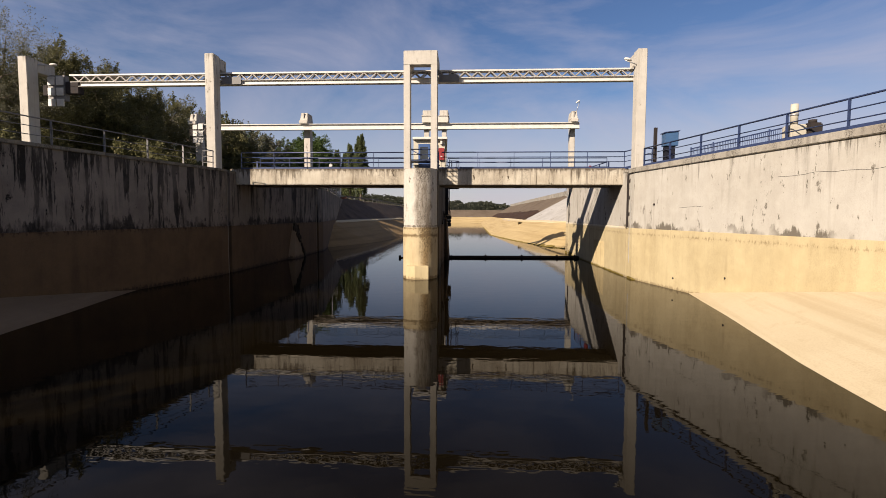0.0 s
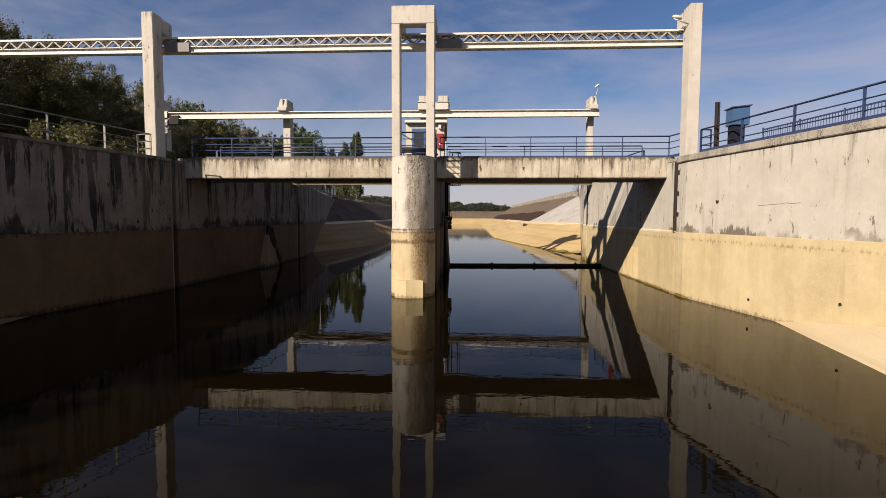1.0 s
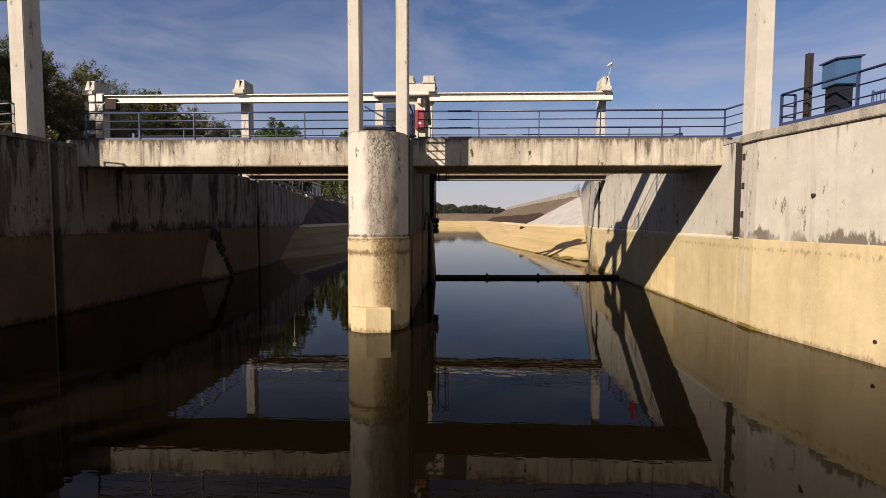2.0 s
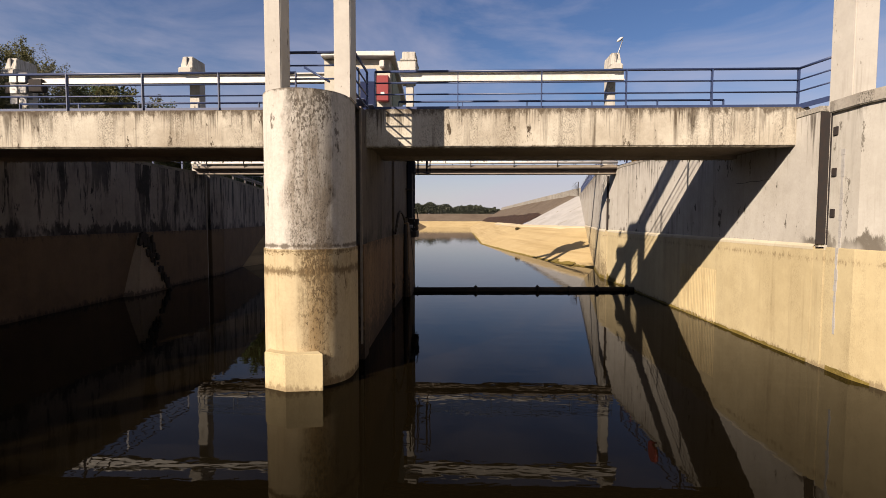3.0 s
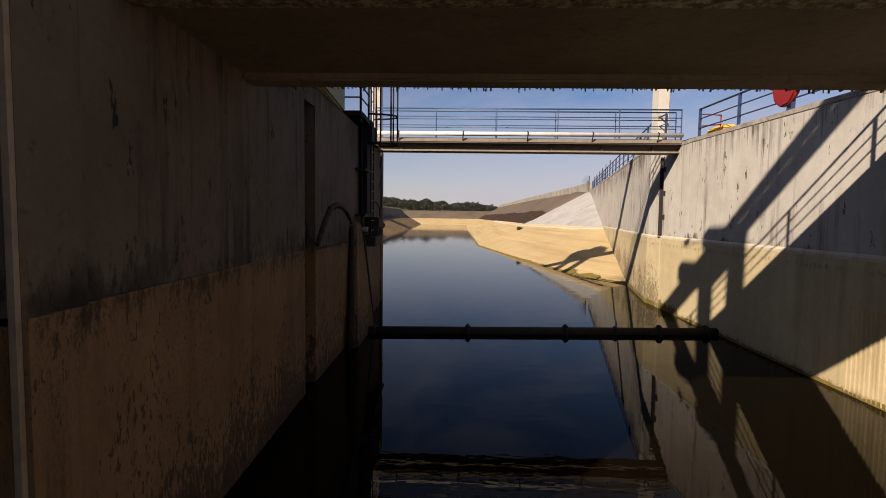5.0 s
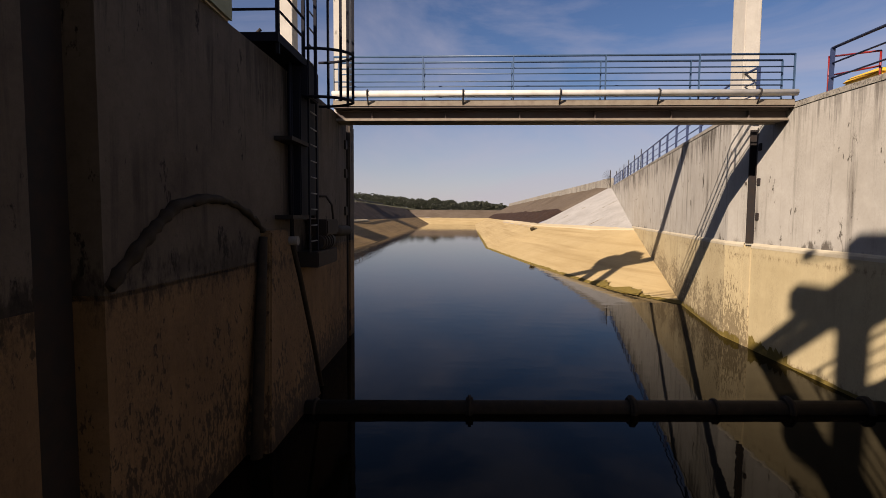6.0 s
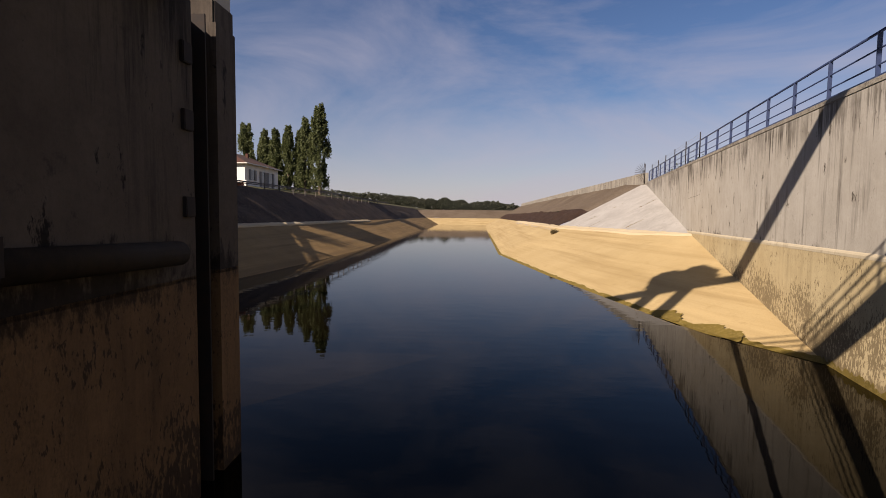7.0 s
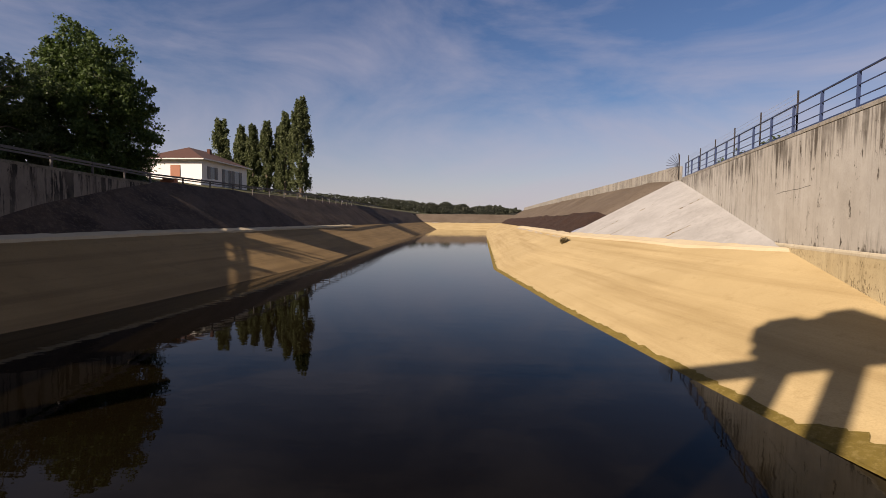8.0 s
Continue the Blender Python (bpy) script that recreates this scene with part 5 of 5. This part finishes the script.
# broken joints with weeds on the white slab, parallel to its far edge
A, B, C = Vector((15.55, 70.7, 2.67)), Vector((11.7, 96, 2.67)), Vector((19.9, 94.3, 7.02))
for u, v0, v1 in ((0.83, 0.02, 0.8), (0.62, 0.3, 0.6), (0.42, 0.05, 0.2), (0.7, 0.02, 0.14)):
    bm = shape()
    rng = random.Random(int(u * 100))
    v = v0
    while v < v1:
        p = A.lerp(B, u) + (C - B) * v
        v += rng.uniform(0.006, 0.014)
        q = A.lerp(B, u) + (C - B) * v + Vector((0, rng.uniform(-0.02, 0.02), 0))
        beam(bm, p, q, rng.uniform(0.015, 0.045), 0.03)
        if rng.random() < 0.12:
            beam(bm, p, p + (q - p) * rng.uniform(1, 3) + Vector((0, rng.uniform(-0.1, 0.1), 0)), rng.uniform(0.06, 0.22), 0.05)
    part("joint_weed", bm, MOSS, slab, "dry weeds in a slab joint")


# ---- plants ----
def leaves(name, sprays, n, size, leaf, parent, seed):
    """Many small leaves scattered along sprays (from, to, radius), each turned its own way."""
    rs = np.random.default_rng(seed)
    a = np.array([tuple(p) for p, q, r in sprays])
    b = np.array([tuple(q) for p, q, r in sprays])
    rad = np.array([r for p, q, r in sprays])
    which = rs.integers(0, len(sprays), n)
    f = rs.random(n)
    puff = rs.normal(0, 1, (n, 3)) * (rad[which] * (1.15 - 0.75 * f))[:, None] * 0.6
    c = a[which] + (b - a)[which] * f[:, None] + puff
    u = rs.normal(0, 1, (n, 3))
    u /= np.linalg.norm(u, axis=1)[:, None]
    v = np.cross(u, rs.normal(0, 1, (n, 3)))
    v /= np.linalg.norm(v, axis=1)[:, None]
    sz = (size * rs.uniform(0.55, 1.3, n))[:, None]
    co = np.stack([c - u * sz, c + v * sz * 0.55, c + u * sz, c - v * sz * 0.55], 1).reshape(-1, 3)
    me = bpy.data.meshes.new(name)
    me.vertices.add(4 * n)
    me.vertices.foreach_set("co", co.ravel())
    me.loops.add(4 * n)
    me.loops.foreach_set("vertex_index", np.arange(4 * n))
    me.polygons.add(n)
    me.polygons.foreach_set("loop_start", np.arange(0, 4 * n, 4))
    me.update(calc_edges=True)
    me.materials.append(leaf)
    crown = new(name, me)
    crown.parent = parent
    crown.matrix_parent_inverse = parent.matrix_world.inverted()
    return crown


def limb(bm, a, b, r0, r1, sides=7):
    a, b = Vector(a), Vector(b)
    d = (b - a).normalized()
    u = d.orthogonal().normalized()
    v = d.cross(u)
    rings = [[bm.verts.new(c + r * (math.cos(k * math.tau / sides) * u + math.sin(k * math.tau / sides) * v)) for k in range(sides)] for c, r in ((a, r0), (b, r1))]
    for k in range(sides):
        j = (k + 1) % sides
        bm.faces.new((rings[0][k], rings[0][j], rings[1][j], rings[1][k])).smooth = True


def tree(label, x, y, z, h, w, leaf, kind, seed, n, size, bare=0.1, wisp=0.3, lumps=9):
    """Trunk, limbs and a crown of leafy sprays; wisp is the length of the sprays against the crown's width."""
    rng = random.Random(seed)
    ob = thing("tree", label, "tree", "trees", (x, y, z))
    bm = shape()
    fr = (0, 0.18, 0.42, 0.7, 0.93)
    bends = [Vector((x + rng.uniform(-.16, .16) * k, y + rng.uniform(-.16, .16) * k, z - 0.3 + h * f)) for k, f in enumerate(fr)]
    radii = [h * r for r in (0.024, 0.019, 0.013, 0.007, 0.002)]
    for a, b, r0, r1 in zip(bends, bends[1:], radii, radii[1:]):
        limb(bm, a, b, r0, r1)
    sprays = []
    if kind == "broad":
        mid = Vector((x, y, z + h * (bare + (1 - bare) * 0.45)))
        for k in range(lumps):
            a = k * 2.4 + rng.uniform(-0.4, 0.4)
            u = -0.75 + 1.6 * (k + 0.5) / lumps
            rr = math.sqrt(max(0.05, 1 - u * u)) * rng.uniform(0.45, 0.72)
            c = mid + Vector((math.cos(a) * rr * w, math.sin(a) * rr * w, u * h * (1 - bare) * 0.42))
            lr = w * rng.uniform(0.36, 0.56)
            base = bends[1].lerp(bends[3], 0.1 + 0.8 * max(0, u + 0.75) / 1.6)
            elbow = base.lerp(c, 0.55) + Vector((0, 0, 0.4))
            limb(bm, base, elbow, radii[3], radii[3] * 0.6, 5), limb(bm, elbow, c, radii[3] * 0.6, radii[3] * 0.25, 5)
            for j in range(34):
                d = Vector((rng.gauss(0, 1), rng.gauss(0, 1), rng.gauss(0, 1))).normalized()
                p = c + d * lr * rng.uniform(0.25, 0.85)
                d2 = (d + (p - mid).normalized() * 0.8 + Vector((0, 0, rng.uniform(0.0, 0.9)))).normalized()
                q = p + d2 * w * wisp * rng.uniform(0.35, 1.15)
                sprays.append((p, q, w * rng.uniform(0.05, 0.12)))
                if j % 7 == 0:
                    limb(bm, c, p, radii[3] * 0.25, radii[3] * 0.12, 4), limb(bm, p, q, radii[3] * 0.12, radii[3] * 0.04, 4)
    else:
        for k in range(150):
            f = rng.random() ** 0.9
            prof = math.sin(math.pi * min(1, 0.1 + 0.88 * f) ** 0.75) ** 0.65
            a = rng.uniform(0, math.tau)
            r = w * prof * rng.uniform(0.15, 0.75)
            p = Vector((x + math.cos(a) * r, y + math.sin(a) * r, z + h * (0.02 + 0.86 * f)))
            q = p + Vector((math.cos(a) * w * 0.16, math.sin(a) * w * 0.16, h * rng.uniform(0.06, 0.13)))
            sprays.append((p, q, w * rng.uniform(0.12, 0.24)))
            if k % 6 == 0:
                limb(bm, bends[0].lerp(bends[4], f * 0.75), p, radii[3] * 0.5, radii[3] * 0.15, 5)
    part("trunk", bm, BARK, ob)
    leaves("crown", sprays, n, size, leaf, ob, seed + 500)
    return ob


tree("broad green deciduous tree on the canal bank", -27.5, 91.0, 6.2, 12.6, 5.4, LEAF, "broad", 3, 75000, 0.14, -0.05, 0.16, 24)
for k, (px, py, h, w) in enumerate(((-48.6, 152.3, 16.2, 2.79), (-46.1, 154.8, 11.9, 1.56), (-43.9, 151.6, 14.3, 2.05), (-41.2, 150.8, 14.1, 1.97), (-38.4, 150.9, 14.9, 2.13), (-36.2, 151.8, 14.1, 1.8), (-34.3, 150.2, 16.7, 2.21), (-31.0, 149.4, 19.3, 2.95))):
    tree("tall narrow poplar behind the house", px, py, 8.2, h, w * 0.92, LEAF_POPLAR, "poplar", 20 + k, 22000, 0.2)
SPOTS = ((-29.5, 36.5, 10.6, 4.4, LEAF_OLIVE), (-31.5, 32.5, 11.0, 4.6, LEAF_GREY), (-34.2, 37, 12.2, 6.2, LEAF_GREY), (-37, 45, 12.8, 6.0, LEAF_GREY), (-32.9, 41, 11.4, 5.0, LEAF_OLIVE), (-31.2, 45, 11.6, 4.4, LEAF_OLIVE), (-31.0, 50, 11.2, 4.2, LEAF_OLIVE), (-30.4, 56, 10.0, 4.2, LEAF_GREY), (-29.8, 64, 10.4, 4.2, LEAF_OLIVE), (-30.6, 73, 10.8, 4.4, LEAF_GREY), (-29.6, 84, 10.2, 4.0, LEAF_DARK), (-40, 58, 12, 6, LEAF_OLIVE), (-39, 74, 12, 6, LEAF_DARK), (-45, 40, 13, 7, LEAF_OLIVE), (-27.5, 40, 6.5, 3.4, LEAF_OLIVE), (-28.0, 60.5, 8.8, 3.3, LEAF_OLIVE), (-24.2, 62, 4.6, 2.2, LEAF_OLIVE), (-36.0, 29.5, 9.5, 4.6, LEAF_OLIVE), (-47, 90, 12, 6, LEAF_DARK), (-33.5, 60, 11.5, 4.6, LEAF_OLIVE), (-34, 69, 12, 4.6, LEAF_DARK), (-34.5, 79, 12, 4.8, LEAF_DARK), (-35, 89, 11, 4.6, LEAF_DARK))
# Seven more trees, out of view, added so their shadow darkens the water.
SPOTS = SPOTS + tuple((-23.5 - 1.5 * (k % 2), -26.0 + 6.2 * k, 9.6 + 0.8 * (k % 3), 4.2, LEAF_OLIVE) for k in range(7))
for k, (tx, ty, h, w, lf) in enumerate(SPOTS):
    silver, near = lf == LEAF_GREY, 20 < ty < 59 and tx > -38
    tree("silvery half-bare tree behind the shaded wall" if silver else "loose-crowned tree with olive autumn leaves behind the shaded wall", tx, ty, 6.0, h, w, lf, "broad", 50 + k, (50000 if silver else 75000) if near else 24000, (0.055 if silver else 0.065) if near else 0.12, 0.0, 0.42 if silver else 0.28, 11)


def bush(label, x, y, z, w, h, leaf, seed, n=1500, size=0.1):
    rng = random.Random(seed)
    ob = thing("bush", label, "bush", "bushes", (x, y, z))
    bm = shape()
    cl = []
    for k in range(12):
        c = Vector((x + rng.uniform(-1, 1) * w * 0.7, y + rng.uniform(-1, 1) * w * 0.7, z + h * rng.uniform(0.2, 0.8)))
        limb(bm, (x, y, z - 0.05), c, 0.02, 0.006, 5)
        cl.append((Vector((x, y, z)).lerp(c, 0.35), c, w * rng.uniform(0.25, 0.42)))
    part("stem", bm, BARK, ob)
    leaves("foliage", cl, n, size, leaf, ob, seed + 9)
    return ob


bush("small dry bush growing on the silt bank", 10.6, 92.0, 1.6 + 0.45, 0.55, 0.45, LEAF_DRY, 71, 700, 0.06)
for k, (x, y) in enumerate(((19.0, 82), (19.6, 86), (18.4, 77.5))):
    bush("low green bush behind the wall railing", x, y, 6.85, 1.0, 1.0, LEAF_DARK, 80 + k, 900, 0.1)
for k, (x, y, w, h) in enumerate(((-25.5, 92.5, 2.2, 3.4), (-28.0, 91, 2.6, 3.8), (-31, 91.5, 2.6, 3.6), (-23.6, 85, 1.8, 2.2))):
    bush("dense dark shrub at the foot of the trees", x, y, 6.3, w, h, LEAF, 140 + k, 6500, 0.11)
for k in range(14):
    y = 12 + k * 6.2
    bush("scrubby olive bush under the trees", west_face(y) - 6.0 - (k % 3) * 1.8, y, 6.2, 1.9, 2.6, LEAF_OLIVE, 100 + k, 4500, 0.1)

# ---- shaded bank crest: guard rail, grille, house ----
guard = thing("guard_rail", "grey galvanised guard rail along the bank crest", "guard rail", "", (-21, 100, 6.5))
gp = [(west_face(50.5) - 0.5, 50.5, 6.9), (west_face(90) - 0.5, 90, 7.05), (-20.6, 119, 7.2), (-23.0, 190, 7.2)]
bm = shape()
for a, b in zip(gp, gp[1:]):
    beam(bm, a, b, 0.05, 0.14), beam(bm, Vector(a) - Vector((0, 0, 0.17)), Vector(b) - Vector((0, 0, 0.17)), 0.05, 0.1)
part("rail_beam", bm, LATTICE, guard)
for a, b in zip(gp, gp[1:]):
    n = int((Vector(b) - Vector(a)).length / 4)
    for k in range(n):
        c = Vector(a).lerp(Vector(b), k / n)
        bm = shape()
        box(bm, c.x - 0.05, c.x + 0.05, c.y - 0.05, c.y + 0.05, c.z - 0.9, c.z + 0.05)
        part("post", bm, LATTICE, guard)
grille("grey steel grille fence crossing the crest of the shaded wall", (-17.9, 72.75, 6.45), (-22.9, 72.75, 6.45), 1.75, GREYSTEEL, 0.17)
mast = thing("lamp_mast", "slim grey lamp mast behind the shaded wall", "lamp", "", (-16.75, 65.9, TOP))
bm = shape()
bar(bm, (-16.75, 65.9, TOP - 0.1), (-16.75, 65.9, 10.4), 0.042)
part("pole", bm, GALV, mast)
bm = shape()
box(bm, -16.95, -16.55, 65.8, 66.0, 9.9, 10.2)
part("head", bm, WHITE, mast, "", 0.02)

HX0, HX1, HY0, HY1, HZ = -38.7, -30.8, 113.6, 125.9, 11.1
house = thing("house", "white rendered bungalow with a hipped brown tile roof", "house", "", (-34.8, 120, 7.0))
bm = shape()
box(bm, HX0, HX1, HY0, HY1, 6.6, HZ)
part("wall", bm, HOUSEW, house)
bm = shape()
x0, x1, y0, y1 = HX0 - 0.6, HX1 + 0.6, HY0 - 0.6, HY1 + 0.6
quads(bm, [(x0, y0, 11.0), (x1, y0, 11.0), (x1, y1, 11.0), (x0, y1, 11.0), (-34.75, 117.5, 13.0), (-34.75, 122.0, 13.0)], ((0, 1, 4), (1, 2, 5, 4), (2, 3, 5), (3, 0, 4, 5), (0, 3, 2, 1)))
roof = part("roof", bm, TILE, house)
bm = shape()
box(bm, -34.0, -33.55, 120.6, 121.1, 12.0, 13.2)
part("chimney", bm, TILE, roof, "", 0.03)
bm = shape()
for a, b in (((x0, y0), (x1, y0)), ((x1, y0), (x1, y1))):
    beam(bm, (*a, 10.98), (*b, 10.98), 0.12, 0.15)
part("gutter", bm, WHITE, roof)


def house_window(y0, y1, z0, z1, front=False, closed=False):
    bm = shape()
    if front:
        box(bm, y0, y1, HY0 - 0.03, HY0 + 0.02, z0, z1)
    else:
        box(bm, HX1 - 0.02, HX1 + 0.03, y0, y1, z0, z1)
    win = part("window", bm, SHUTTER if closed else GLASS, house, "closed wooden shutters" if closed else "dark glazed window")
    for s in (0, 1):
        bm = shape()
        if front:
            xa = y0 - 0.02 + s * (y1 - y0) / 2
            box(bm, xa, xa + (y1 - y0) / 2, HY0 - 0.08, HY0 - 0.03, z0 - 0.03, z1 + 0.03)
        else:
            ya = (y0 - (y1 - y0) * 0.55) if s == 0 else y1
            box(bm, HX1 + 0.03, HX1 + 0.08, ya, ya + (y1 - y0) * 0.55, z0 - 0.03, z1 + 0.03)
        part("shutter", bm, SHUTTER if front else GREYSTEEL, win, "brown wooden shutter" if front else "dark grey shutter")


house_window(-34.85, -33.6, 8.85, 10.25, True, True)
for y0, y1, z0 in ((115.5, 116.7, 8.7), (119.2, 120.4, 7.9), (122.0, 123.4, 7.9)):
    house_window(y0, y1, z0, 10.2)
porch = thing("porch", "open timber porch against the house", "porch", "", (-40.0, 114.5, 7.0))
for x in (-41.8, -39.3):
    bm = shape()
    box(bm, x, x + 0.22, 113.2, 113.42, 6.6, 10.55)
    part("post", bm, SHUTTER, porch)
bm = shape()
quads(bm, [(-42.2, 112.9, 10.5), (-39.1, 112.9, 10.5), (-39.1, 117, 11.5), (-42.2, 117, 11.5), (-42.2, 112.9, 10.63), (-39.1, 112.9, 10.63), (-39.1, 117, 11.63), (-42.2, 117, 11.63)], BOXF)
part("roof", bm, TILE, porch)
bm = shape()
box(bm, -42.0, -38.8, 116.2, 116.4, 6.6, 10.9)
part("back_wall", bm, SHUTTER, porch)
garden = thing("garden_wall", "low white rendered garden wall before the house", "wall", "", (-33.5, 110.2, 7.0))
bm = shape()
box(bm, -38.5, -29.0, 110.2, 110.42, 6.5, 8.3)
part("panel", bm, HOUSEW, garden, "", 0.03)
steps = thing("bank_steps", "small flight of red brick steps at the bank crest", "steps", "", (-22, 92, 6.3))
for k in range(4):
    bm = shape()
    box(bm, -22.6, -21.4, 92.0 + 0.3 * k, 92.3 + 0.3 * k, 5.7, 6.45 + 0.17 * k)
    part("step", bm, SHUTTER, steps, "", 0.02)

# ---- distance ----
def ridge(name, y, x0, x1, base, top, seed, leaf, label, n):
    """A far wood: an uneven ridge of many tree clumps."""
    rng = random.Random(seed)
    verts, faces = [], []
    for k in range(n):
        x = rng.uniform(x0, x1)
        f = (x - x0) / (x1 - x0)
        hh = top * (1.0 - 0.74 * f) + 3.0 * noise.noise(Vector((x * 0.03, seed, 0))) + 2.4 * noise.noise(Vector((x * 0.13, seed, 3))) + 1.2 * noise.noise(Vector((x * 0.45, seed, 7)))
        c = Vector((x, y + rng.uniform(-25, 25), base + max(0.5, hh) * rng.random() ** 0.5))
        r = rng.uniform(0.4, 1.0)
        i = len(verts)
        for j in range(7):
            a = j * math.tau / 7 + rng.random()
            verts.append(c + Vector((math.cos(a) * r * rng.uniform(0.6, 1.1), rng.uniform(-1, 1), math.sin(a) * r * rng.uniform(0.5, 0.9))))
        faces.append(tuple(range(i, i + 7)))
    me = bpy.data.meshes.new(name)
    me.from_pydata(verts, [], faces)
    me.materials.append(leaf)
    return tagged(new(name, me), label, "woods", "", "stuff")


ridge("far_woods", 520, -330, 40, 4, 36, 1, LEAF_FAR, "dark wooded ridge on the horizon", 24000)
ridge("far_woods", 700, -700, 50, 4, 40, 2, LEAF_FAR, "distant woods beyond the canal", 18000)
